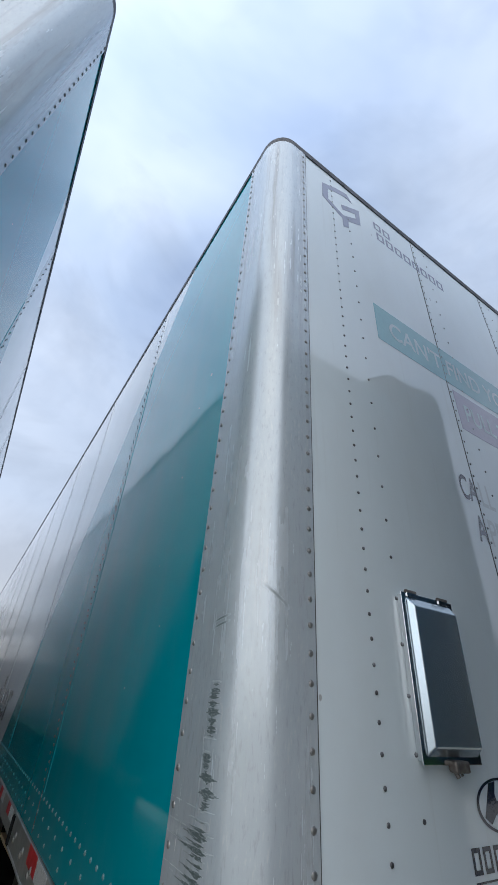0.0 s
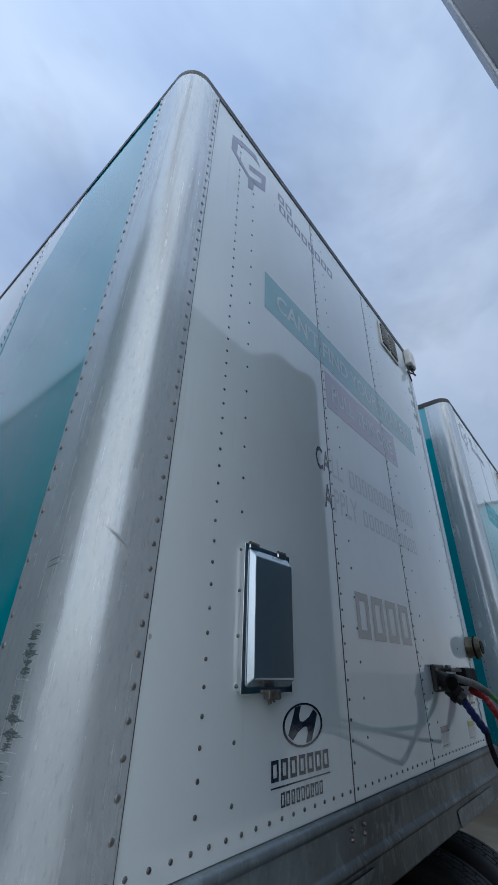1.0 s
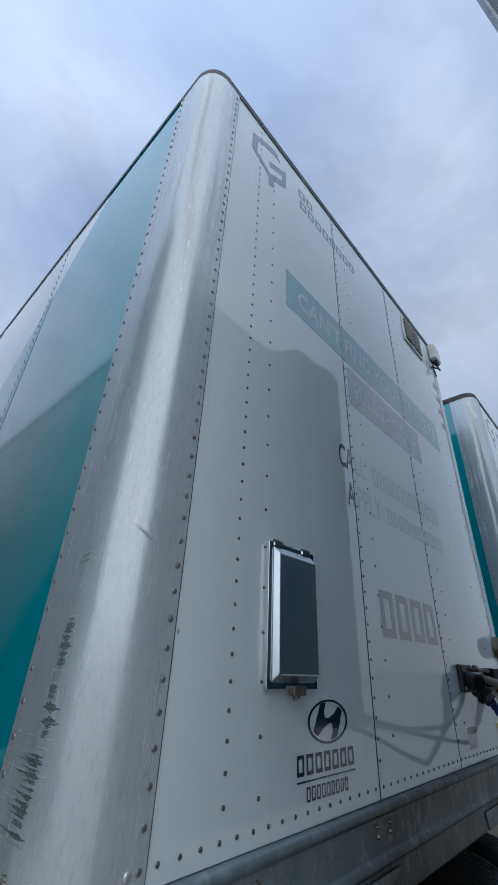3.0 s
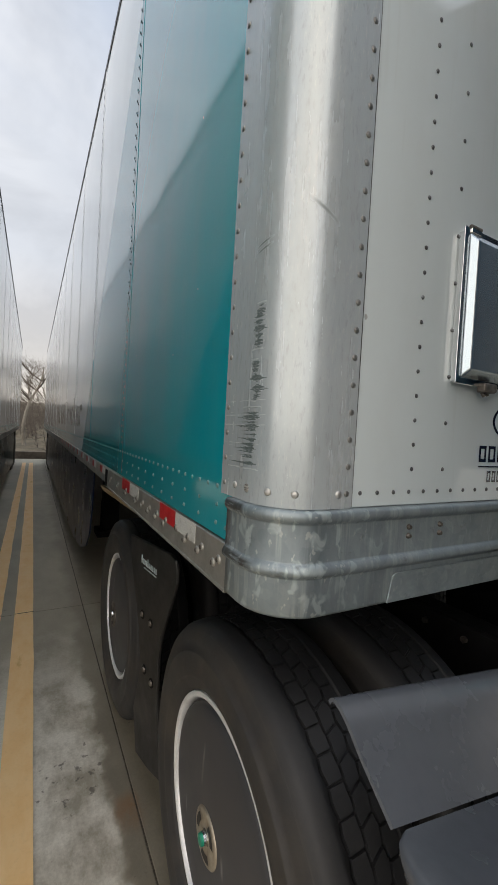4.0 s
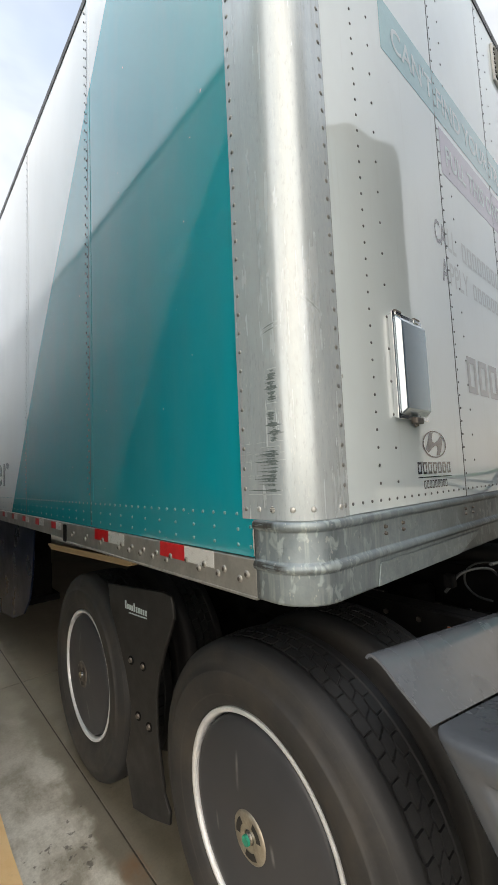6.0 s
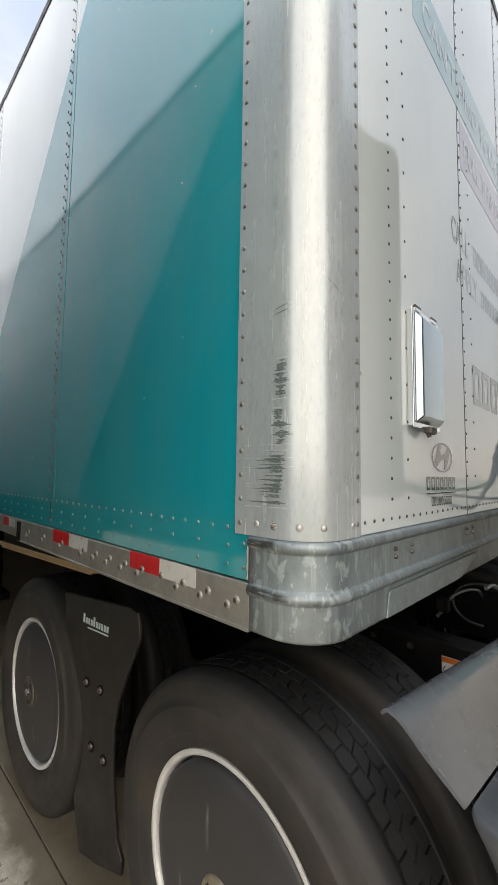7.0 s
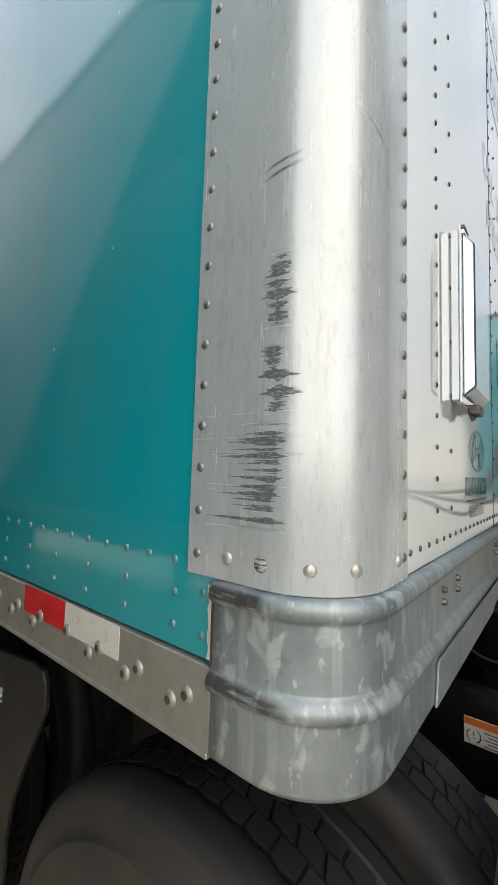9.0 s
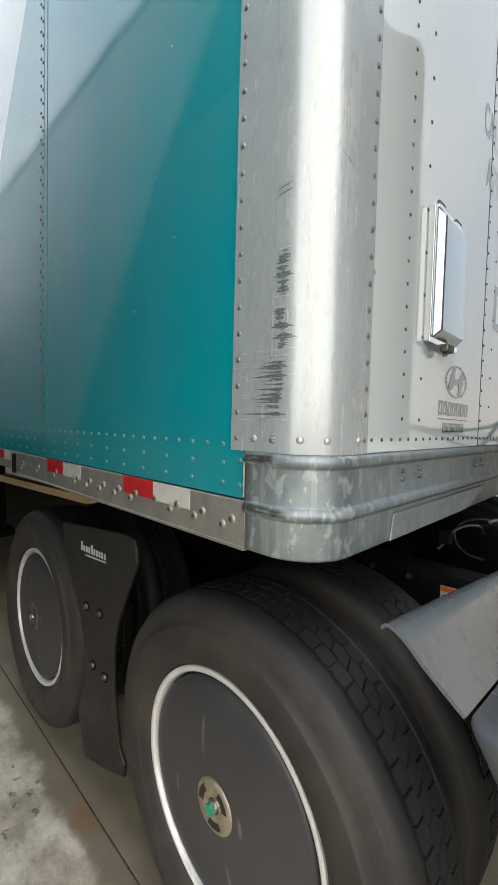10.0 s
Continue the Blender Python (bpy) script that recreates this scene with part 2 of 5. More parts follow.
        crease = calc(t, "ABSOLUTE", calc(t, "SUBTRACT", z, calc(t, "SUBTRACT", 1.985, calc(t, "MULTIPLY", x, 0.75))))
        crease = calc(t, "MULTIPLY", span(t, crease, 0.001, 0.006, 0.7, 0.0), calc(t, "MULTIPLY", span(t, x, 0.045, 0.07), span(t, x, 0.105, 0.085)))
        crease = calc(t, "MULTIPLY", crease, span(t, y, 0.03, 0.02))
        side = span(t, x, 0.055, 0.045)
        hair = add(t, "ShaderNodeTexNoise", Scale=210.0, Detail=2.0, Roughness=0.6)
        t.links.new(rows.outputs[0], hair.inputs["Vector"])
        broken = noise_of(t, 22.0, 3.0, (1, 1, 2.5))
        scratch = calc(t, "MULTIPLY", span(t, hair.outputs["Fac"], 0.58, 0.64), span(t, broken, 0.38, 0.50))
        scratch = calc(t, "MULTIPLY", scratch, calc(t, "MULTIPLY", span(t, z, 1.60, 1.55), span(t, z, 1.445, 1.455)))
        scratch = calc(t, "MULTIPLY", scratch, span(t, y, 0.05, 0.08))
        patchy = span(t, noise_of(t, 150.0, 4.0, (1, 1, 3.0), 0.65), 0.34, 0.50, 0.55, 1.0)
        rub = calc(t, "MAXIMUM", calc(t, "MULTIPLY", rub, patchy), calc(t, "MULTIPLY", scratch, 0.7))
        rub = calc(t, "MULTIPLY", calc(t, "MAXIMUM", rub, one), side)
        rub = calc(t, "MAXIMUM", rub, crease)
        col = blend(t, calc(t, "MULTIPLY", rub, 0.95), col, (0.070, 0.095, 0.095))
        rough = calc(t, "ADD", rough, calc(t, "MULTIPLY", rub, 0.3))
        t.links.new(calc(t, "SUBTRACT", 0.34, calc(t, "MULTIPLY", rub, 0.30)), b.inputs["Metallic"])
    t.links.new(col, b.inputs["Base Color"])
    t.links.new(rough, b.inputs["Roughness"])
    relief(t, b, noise_of(t, 9.0, 6.0, (1, 1, 0.25), 0.6), 0.10, 0.004)
    return m


def galvanised():
    """Dull galvanised steel: cloudy stains, pale flaked patches round the corner, dark rubber scrapes on the ribs."""
    m, t, b = material("galvanised_steel", (0.40, 0.41, 0.41), 0.5, 0.6)
    x, y, z = axes(t)
    v = add(t, "ShaderNodeTexVoronoi", Scale=55.0)
    t.links.new(coords(t), v.inputs["Vector"])
    spangle = span(t, v.outputs["Color"], 0.0, 1.0)
    stain = noise_of(t, 7.0, 7.0, (1, 1, 0.45), 0.65)
    smear = noise_of(t, 26.0, 5.0, (0.7, 0.7, 1), 0.6)
    col = ramp(t, stain, 0.3, (0.165, 0.205, 0.230), 0.7, (0.34, 0.405, 0.435))
    col = blend(t, span(t, spangle, 0.2, 0.9, 0.0, 0.09), col, (0.62, 0.63, 0.63))
    # grime plus a painted-in dark reflection of ground and tractor, growing along the nose
    grime_shade = calc(t, "MULTIPLY", span(t, calc(t, "ADD", x, calc(t, "MULTIPLY", stain, 0.5)), 0.75, 1.20, 0.0, 0.93), span(t, noise_of(t, 3.0, 5.0, (1, 1, 0.5)), 0.30, 0.55, 0.6, 1.0))
    col = blend(t, grime_shade, col, (0.050, 0.056, 0.060))
    corner = span(t, x, 0.30, 0.10, 0.15, 1.0)
    stroke = add(t, "ShaderNodeTexNoise", Scale=32.0, Detail=2.5, Roughness=0.5, Distortion=0.6)
    t.links.new(coords(t, (1.0, 1.0, 0.6)), stroke.inputs["Vector"])
    flake = stroke.outputs["Fac"]
    col = blend(t, calc(t, "MULTIPLY", span(t, flake, 0.545, 0.62, 0.0, 0.60), corner), col, (0.55, 0.64, 0.66))
    chip = noise_of(t, 75.0, 2.0, (1.0, 1.0, 0.6), 0.5)
    col = blend(t, calc(t, "MULTIPLY", span(t, chip, 0.65, 0.70, 0.0, 0.45), corner), col, (0.66, 0.69, 0.67))
    run = noise_of(t, 40.0, 4.0, (1.0, 1.0, 0.06), 0.6)
    col = blend(t, calc(t, "MULTIPLY", span(t, run, 0.56, 0.68, 0.0, 0.35), span(t, x, 0.50, 0.25, 0.1, 1.0)), col, (0.58, 0.64, 0.64))
    col = blend(t, span(t, smear, 0.64, 0.70, 0.0, 0.4), col, (0.12, 0.12, 0.12))
    # scrapes along the ribs near the side end, and a dirty end strip
    along = noise_of(t, 120.0, 4.0, (0.12, 0.12, 1.0), 0.6)
    at_end = calc(t, "MULTIPLY", span(t, calc(t, "ADD", y, calc(t, "MULTIPLY", along, 0.05)), 0.080, 0.105), span(t, x, 0.05, 0.03))
    rib = span(t, calc(t, "ABSOLUTE", calc(t, "SUBTRACT", z, calc(t, "ADD", 1.272, calc(t, "MULTIPLY", calc(t, "SUBTRACT", y, 0.10), 0.05)))), 0.006, 0.012, 1.0, 0.0)
    top = calc(t, "MULTIPLY", span(t, calc(t, "ABSOLUTE", calc(t, "SUBTRACT", z, 1.374)), 0.006, 0.011, 1.0, 0.0), span(t, y, 0.085, 0.095))
    scrape = calc(t, "MULTIPLY", calc(t, "MAXIMUM", rib, top), span(t, along, 0.37, 0.50))
    endstrip = calc(t, "MULTIPLY", span(t, calc(t, "ADD", y, calc(t, "MULTIPLY", flake, 0.02)), 0.156, 0.166), span(t, x, 0.05, 0.03))
    dirt = calc(t, "MULTIPLY", calc(t, "MAXIMUM", calc(t, "MULTIPLY", scrape, at_end), calc(t, "MULTIPLY", endstrip, 0.6)), 0.85)
    col = blend(t, dirt, col, (0.055, 0.048, 0.042))
    t.links.new(col, b.inputs["Base Color"])
    t.links.new(span(t, stain, 0.3, 0.7, 0.38, 0.55), b.inputs["Roughness"])
    relief(t, b, calc(t, "ADD", smear, calc(t, "MULTIPLY", span(t, flake, 0.585, 0.63), 0.3)), 0.18, 0.004)
    return m


def worn(name, color, dark, rough=0.4, metal=0.0, scale=6.0, spread=(0.35, 0.7), bump=0.1, stretch=(1, 1, 1), dist=0.004):
    """A paint, plastic or metal with two-scale variation between two colours."""
    m, t, b = material(name, color, rough, metal)
    big = noise_of(t, scale, 6.0, stretch, 0.6)
    small = noise_of(t, scale * 9, 4.0, stretch, 0.6)
    col = ramp(t, big, spread[0], dark, spread[1], color)
    col = blend(t, span(t, small, 0.45, 0.8, 0.0, 0.25), col, tuple(0.6 * c for c in dark))
    t.links.new(col, b.inputs["Base Color"])
    t.links.new(span(t, big, 0.3, 0.7, min(1, rough * 1.25), rough * 0.8), b.inputs["Roughness"])
    relief(t, b, small, bump, dist)
    return m


def concrete():
    """Olive-grey concrete, damp-dark by the joints, with a pale dried patch beside the lane line, grit and rust."""
    m, t, b = material("stained_concrete", (0.3, 0.29, 0.26), 0.8)
    geo = add(t, "ShaderNodeNewGeometry")
    sep = add(t, "ShaderNodeSeparateXYZ")
    t.links.new(geo.outputs["Position"], sep.inputs[0])
    x, y = sep.outputs[0], sep.outputs[1]

    def world_noise(scale, detail, stretch=(1, 1, 1), rough=0.6):
        mp = add(t, "ShaderNodeMapping")
        mp.inputs["Scale"].default_value = stretch
        t.links.new(geo.outputs["Position"], mp.inputs[0])
        n = add(t, "ShaderNodeTexNoise", Scale=scale, Detail=detail, Roughness=rough)
        t.links.new(mp.outputs[0], n.inputs["Vector"])
        return n.outputs["Fac"]

    big = world_noise(0.9, 5.0, (1, 0.5, 1))
    mid = world_noise(5.5, 6.0, (1, 0.7, 1))
    fine = world_noise(90.0, 4.0)
    col = ramp(t, big, 0.40, (0.315, 0.288, 0.222), 0.60, (0.46, 0.423, 0.335))
    col = blend(t, span(t, mid, 0.50, 0.66, 0.0, 0.35), col, (0.46, 0.425, 0.34))
    # dried pale patch with a wavy margin
    wave = calc(t, "MULTIPLY", calc(t, "SUBTRACT", world_noise(3.2, 4.0), 0.5), 0.22)
    xe = calc(t, "ADD", x, wave)
    patch = calc(t, "MULTIPLY", span(t, xe, -0.035, -0.060), span(t, calc(t, "ADD", xe, calc(t, "MULTIPLY", span(t, y, 1.3, 0.6), -0.12)), -0.60, -0.46))
    patch = calc(t, "MULTIPLY", patch, span(t, calc(t, "ADD", y, calc(t, "MULTIPLY", wave, 3.0)), 2.6, 1.5, 0.0, 1.0))
    cloud = span(t, calc(t, "ADD", calc(t, "MULTIPLY", world_noise(2.4, 6.0, (1.5, 0.8, 1), 0.7), 0.75), calc(t, "MULTIPLY", mid, 0.25)), 0.42, 0.55, 0.10, 1.0)
    col = blend(t, calc(t, "MULTIPLY", calc(t, "MULTIPLY", patch, cloud), 0.85), col, (0.80, 0.78, 0.70))
    damp = calc(t, "MULTIPLY", span(t, xe, -0.045, -0.02), span(t, xe, 0.75, 0.35))
    damp = calc(t, "MULTIPLY", damp, span(t, calc(t, "ADD", y, calc(t, "MULTIPLY", wave, 4.0)), 2.6, 1.6))
    col = blend(t, calc(t, "MULTIPLY", damp, span(t, mid, 0.35, 0.62, 0.65, 0.35)), col, (0.125, 0.112, 0.082))
    # dirt along the long joint, rust and tar spots
    joint = span(t, calc(t, "ABSOLUTE", calc(t, "SUBTRACT", xe, 0.03)), 0.03, 0.12, 0.45, 0.0)
    col = blend(t, joint, col, (0.16, 0.14, 0.105))
    cx, cy = calc(t, "ADD", x, 0.18), calc(t, "SUBTRACT", y, 1.2)
    near = span(t, calc(t, "ADD", calc(t, "MULTIPLY", cx, cx), calc(t, "MULTIPLY", cy, cy)), 0.05, 0.0, 0.0, 0.12)
    spots = span(t, calc(t, "ADD", world_noise(22.0, 4.0), near), 0.68, 0.74, 0.0, 0.75)
    col = blend(t, spots, col, (0.10, 0.09, 0.075))
    dx, dy = calc(t, "SUBTRACT", x, 0.02), calc(t, "SUBTRACT", y, 0.96)
    d2 = calc(t, "ADD", calc(t, "MULTIPLY", dx, dx), calc(t, "MULTIPLY", dy, calc(t, "MULTIPLY", dy, 0.5)))
    rust = calc(t, "MULTIPLY", span(t, d2, 0.006, 0.0, 0.0, 1.0), span(t, mid, 0.42, 0.58))
    col = blend(t, calc(t, "MULTIPLY", rust, 0.7), col, (0.22, 0.10, 0.03))
    col = blend(t, span(t, fine, 0.4, 0.75, 0.0, 0.22), col, (0.13, 0.12, 0.10))
    t.links.new(col, b.inputs["Base Color"])
    t.links.new(span(t, big, 0.35, 0.65, 0.5, 0.8), b.inputs["Roughness"])
    relief(t, b, fine, 0.3, 0.003)
    return m


def line_paint():
    """Pale orange-yellow paint over an older ochre coat that shows where it has worn."""
    m, t, b = material("yellow_line_paint", (0.74, 0.38, 0.08), 0.6)
    wear = noise_of(t, 10.0, 7.0, (1, 0.5, 1), 0.65)
    spot = noise_of(t, 5.0, 6.0)
    col = ramp(t, wear, 0.30, (0.92, 0.60, 0.26), 0.60, (0.97, 0.69, 0.36))
    col = blend(t, span(t, noise_of(t, 3.3, 6.0, (1, 0.35, 1), 0.7), 0.60, 0.68, 0.0, 0.75), col, (0.62, 0.36, 0.07))
    x, y, z = axes(t)
    edge = calc(t, "ADD", x, calc(t, "MULTIPLY", calc(t, "SUBTRACT", wear, 0.5), 0.05))
    old = calc(t, "MULTIPLY", span(t, edge, -0.618, -0.630, 0.0, 0.8), span(t, calc(t, "ADD", y, calc(t, "MULTIPLY", spot, 0.8)), 1.5, 1.1))
    col = blend(t, old, col, (0.60, 0.38, 0.03))
    col = blend(t, span(t, spot, 0.70, 0.74, 0.0, 0.7), col, (0.13, 0.10, 0.06))
    tx, ty = calc(t, "ADD", x, TAR_X), calc(t, "SUBTRACT", y, TAR_Y)
    d = calc(t, "ADD", calc(t, "MULTIPLY", tx, tx), calc(t, "MULTIPLY", ty, ty))
    d = calc(t, "ADD", d, calc(t, "MULTIPLY", calc(t, "SUBTRACT", noise_of(t, 90.0, 3.0), 0.5), 0.0007))
    col = blend(t, span(t, d, 0.0002, 0.00012, 0.0, 0.9), col, (0.07, 0.04, 0.02))
    col = blend(t, span(t, noise_of(t, 80.0, 3.0), 0.55, 0.8, 0.0, 0.12), col, (0.42, 0.30, 0.16))
    t.links.new(col, b.inputs["Base Color"])
    relief(t, b, wear, 0.2, 0.003)
    return m


def rubber():
    """Blue-black tread, dusty brown sidewalls with rubbed rings."""
    m, t, b = material("tyre_rubber", (0.03, 0.03, 0.03), 0.62)
    b.inputs["Specular IOR Level"].default_value = 0.5
    x, y, z = axes(t)
    r = calc(t, "SQRT", calc(t, "ADD", calc(t, "MULTIPLY", y, y), calc(t, "MULTIPLY", z, z)))
    big = noise_of(t, 5.0, 6.0, (1, 1, 1), 0.6)
    fine = noise_of(t, 70.0, 3.0)
    col = ramp(t, big, 0.35, (0.0115, 0.0128, 0.0155), 0.7, (0.0185, 0.0198, 0.0225))
    wall = span(t, r, 0.495, 0.47)
    col = blend(t, calc(t, "MULTIPLY", wall, span(t, noise_of(t, 4.0, 6.0, (1, 1, 1), 0.65), 0.42, 0.68, 0.1, 0.9)), col, (0.048, 0.042, 0.035))
    ring = add(t, "ShaderNodeTexNoise", Scale=75.0, Detail=3.0)
    rad = add(t, "ShaderNodeCombineXYZ")
    t.links.new(r, rad.inputs[0])
    t.links.new(calc(t, "MULTIPLY", big, 0.02), rad.inputs[1])
    t.links.new(rad.outputs[0], ring.inputs["Vector"])
    col = blend(t, calc(t, "MULTIPLY", wall, span(t, ring.outputs["Fac"], 0.60, 0.68, 0.0, 0.35)), col, (0.060, 0.057, 0.053))
    col = blend(t, span(t, fine, 0.5, 0.8, 0.0, 0.24), col, (0.038, 0.035, 0.031))
    t.links.new(col, b.inputs["Base Color"])
    t.links.new(span(t, big, 0.3, 0.7, 0.5, 0.7), b.inputs["Roughness"])
    relief(t, b, calc(t, "ADD", fine, calc(t, "MULTIPLY", ring.outputs["Fac"], 0.8)), 0.15, 0.003)
    return m


def wheel_cover():
    """Charcoal plastic disc with a few soft pale streaks and dust."""
    m, t, b = material("charcoal_wheel_cover", (0.05, 0.05, 0.055), 0.45)
    x, y, z = axes(t)
    dust = noise_of(t, 5.0, 6.0, (1, 1, 1), 0.6)
    col = ramp(t, dust, 0.35, (0.031, 0.034, 0.041), 0.7, (0.044, 0.046, 0.054))
    grain = noise_of(t, 40.0, 3.0, (1, 1, 0.3), 0.6)
    for y0, z0, l, slope in ((0.055, 0.145, 0.055, 0.10), (-0.088, 0.005, 0.028, 0.2), (-0.055, -0.165, 0.05, 0.25), (0.16, -0.05, 0.03, 0.1)):
        dz = calc(t, "SUBTRACT", z, z0)
        dy = calc(t, "SUBTRACT", calc(t, "SUBTRACT", y, y0), calc(t, "MULTIPLY", dz, slope))
        mark = calc(t, "MULTIPLY", span(t, calc(t, "ABSOLUTE", dy), 0.001, 0.008, 1.0, 0.0), span(t, calc(t, "ABSOLUTE", dz), l * 0.3, l, 1.0, 0.0))
        col = blend(t, calc(t, "MULTIPLY", mark, span(t, grain, 0.35, 0.65, 0.2, 0.75)), col, (0.20, 0.20, 0.205))
    t.links.new(col, b.inputs["Base Color"])
    t.links.new(span(t, dust, 0.3, 0.7, 0.38, 0.52), b.inputs["Roughness"])
    relief(t, b, noise_of(t, 3.0, 2.0), 0.06, 0.006)
    return m


def silver_tape():
    """Retroreflective sheet with a fine sealed diamond pattern and worn spots."""
    m, t, b = material("silver_reflective_tape", (0.7, 0.7, 0.68), 0.32, 0.1)
    x, y, z = axes(t)
    a = calc(t, "ABSOLUTE", calc(t, "SINE", calc(t, "MULTIPLY", calc(t, "ADD", y, z), 420.0)))
    c = calc(t, "ABSOLUTE", calc(t, "SINE", calc(t, "MULTIPLY", calc(t, "SUBTRACT", y, z), 420.0)))
    cell = span(t, calc(t, "MINIMUM", a, c), 0.10, 0.30)
    col = blend(t, cell, (0.80, 0.80, 0.78), (0.60, 0.61, 0.60))
    col = blend(t, span(t, noise_of(t, 45.0, 5.0, (1, 1, 1), 0.65), 0.56, 0.66, 0.0, 0.7), col, (0.36, 0.35, 0.33))
    t.links.new(col, b.inputs["Base Color"])
    return m


M_SIDE, M_NOSE = livery(), nose_paint()
M_POST, M_POST2 = post_metal(True), post_metal(False)
M_GALV, M_CONC, M_LINE, M_RUBBER = galvanised(), concrete(), line_paint(), rubber()
M_RAIL = worn("dull_aluminium_rail", (0.50, 0.49, 0.46), (0.36, 0.355, 0.33), 0.42, 0.7, 9.0)
M_BOLT = worn("dirty_bolt_metal", (0.40, 0.395, 0.37), (0.27, 0.26, 0.245), 0.45, 0.5, 60.0)
M_BRIGHT = worn("bright_rivet_metal", (0.70, 0.70, 0.68), (0.45, 0.45, 0.44), 0.3, 0.6, 40.0)
M_SCRAPED = worn("scraped_bare_metal", (0.66, 0.64, 0.60), (0.10, 0.095, 0.09), 0.4, 0.4, 210.0, (0.44, 0.56), 0.6, (0.35, 1.6, 1), 0.002)
M_CAP = worn("dark_roof_rail", (0.045, 0.045, 0.048), (0.02, 0.02, 0.022), 0.5, 0.0, 9.0)
M_ROOF = worn("white_roof_sheet", (0.7, 0.7, 0.7), (0.55, 0.55, 0.54), 0.5)
M_RIVET = worn("rivet_metal", (0.36, 0.36, 0.35), (0.14, 0.14, 0.137), 0.36, 0.6, 60.0)
M_TEALR = worn("teal_smudged_rivet", (0.22, 0.36, 0.37), (0.06, 0.24, 0.25), 0.3, 0.4, 60.0)
M_DARKR = worn("weathered_rivet", (0.20, 0.21, 0.22), (0.07, 0.07, 0.075), 0.35, 0.7, 60.0)
M_SEAM = worn("seam_sealant", (0.05, 0.05, 0.052), (0.03, 0.03, 0.03), 0.6)
M_DIRT = worn("gritty_joint_dirt", (0.11, 0.095, 0.07), (0.05, 0.043, 0.034), 0.9, 0.0, 30.0)
M_LINEG = worn("grey_air_line", (0.055, 0.062, 0.065), (0.035, 0.04, 0.043), 0.4, 0.0, 40.0)
M_RED = worn("red_reflective_tape", (0.62, 0.012, 0.018), (0.48, 0.01, 0.014), 0.35, 0.0, 20.0)
M_TAPE = silver_tape()
M_NAVY = worn("navy_vinyl", (0.010, 0.018, 0.045), (0.014, 0.022, 0.05), 0.05)
M_GREYV = worn("grey_vinyl", (0.22, 0.23, 0.25), (0.18, 0.19, 0.21), 0.05)
# paler lettering colour, with the sky reflection that washes it out painted in
M_WASHED = worn("reflection_washed_vinyl", (0.55, 0.60, 0.62), (0.50, 0.545, 0.56), 0.05)
M_MARK = worn("pale_grey_vinyl", (0.235, 0.25, 0.265), (0.20, 0.215, 0.23), 0.05)
M_LOGO = worn("slate_blue_vinyl", (0.20, 0.21, 0.30), (0.17, 0.18, 0.26), 0.05)
M_BAND = worn("sea_green_vinyl", (0.20, 0.42, 0.46), (0.17, 0.38, 0.42), 0.05)
M_PURPLE = worn("mauve_vinyl", (0.38, 0.35, 0.46), (0.35, 0.32, 0.42), 0.05)
M_PALE = worn("pale_lettering", (0.52, 0.62, 0.65), (0.45, 0.55, 0.58), 0.05)
for vinyl in (M_NAVY, M_GREYV, M_WASHED, M_MARK, M_LOGO, M_BAND, M_PURPLE, M_PALE):
    vinyl.node_tree.nodes["Principled BSDF"].inputs["Specular IOR Level"].default_value = 1.0
M_CHROME = worn("polished_stainless", (0.66, 0.69, 0.71), (0.60, 0.63, 0.655), 0.12, 1.0, 0.7, bump=0.0)
M_LID = material("satin_stainless", (0.52, 0.60, 0.65), 0.24, 0.95)[0]
M_LATCH = worn("dirty_zinc", (0.24, 0.22, 0.20), (0.10, 0.09, 0.08), 0.5, 0.8, 40.0)
M_BLACK = worn("black_plastic", (0.015, 0.015, 0.0155), (0.010, 0.010, 0.0105), 0.5, 0.0, 8.0)
M_FRAME = worn("greasy_black_steel", (0.0085, 0.0085, 0.0092), (0.005, 0.005, 0.0055), 0.8, 0.0, 8.0)
M_FRAME.node_tree.nodes["Principled BSDF"].inputs["Specular IOR Level"].default_value = 0.15
M_COVER = wheel_cover()
M_RING = worn("bright_rim_edge", (0.80, 0.83, 0.86), (0.66, 0.69, 0.72), 0.35, 0.35, 14.0)
M_OLIVE = worn("olive_brass", (0.17, 0.155, 0.105), (0.07, 0.065, 0.048), 0.45, 0.5, 30.0)
M_HUB = worn("cast_hub_plate", (0.48, 0.44, 0.36), (0.30, 0.27, 0.22), 0.4, 0.7, 30.0)
M_GREEN = worn("green_cap", (0.01, 0.30, 0.19), (0.008, 0.22, 0.14), 0.4, 0.0, 40.0)
M_CAB = worn("grey_cab_paint", (0.105, 0.116, 0.135), (0.090, 0.100, 0.117), 0.25, 0.0, 4.0, bump=0.02)
M_CABSIDE = worn("slate_cab_paint", (0.030, 0.039, 0.055), (0.026, 0.034, 0.048), 0.28, 0.0, 4.0, bump=0.02)
M_CABSIDE.node_tree.nodes["Principled BSDF"].inputs["Specular IOR Level"].default_value = 0.2
M_CABBACK = worn("dark_cab_back", (0.10, 0.19, 0.26), (0.08, 0.155, 0.215), 0.45, 0.0, 4.0, bump=0.05)
M_CABEDGE = worn("light_grey_edge", (0.30, 0.31, 0.33), (0.24, 0.25, 0.27), 0.35, 0.2)
M_DARKSKIRT = worn("navy_skirt_paint", (0.005, 0.012, 0.040), (0.004, 0.009, 0.028), 0.30, 0.0, 4.0)
M_TEALSKIRT = worn("dark_teal_skirt_paint", (0.003, 0.035, 0.045), (0.002, 0.026, 0.034), 0.30, 0.0, 4.0)
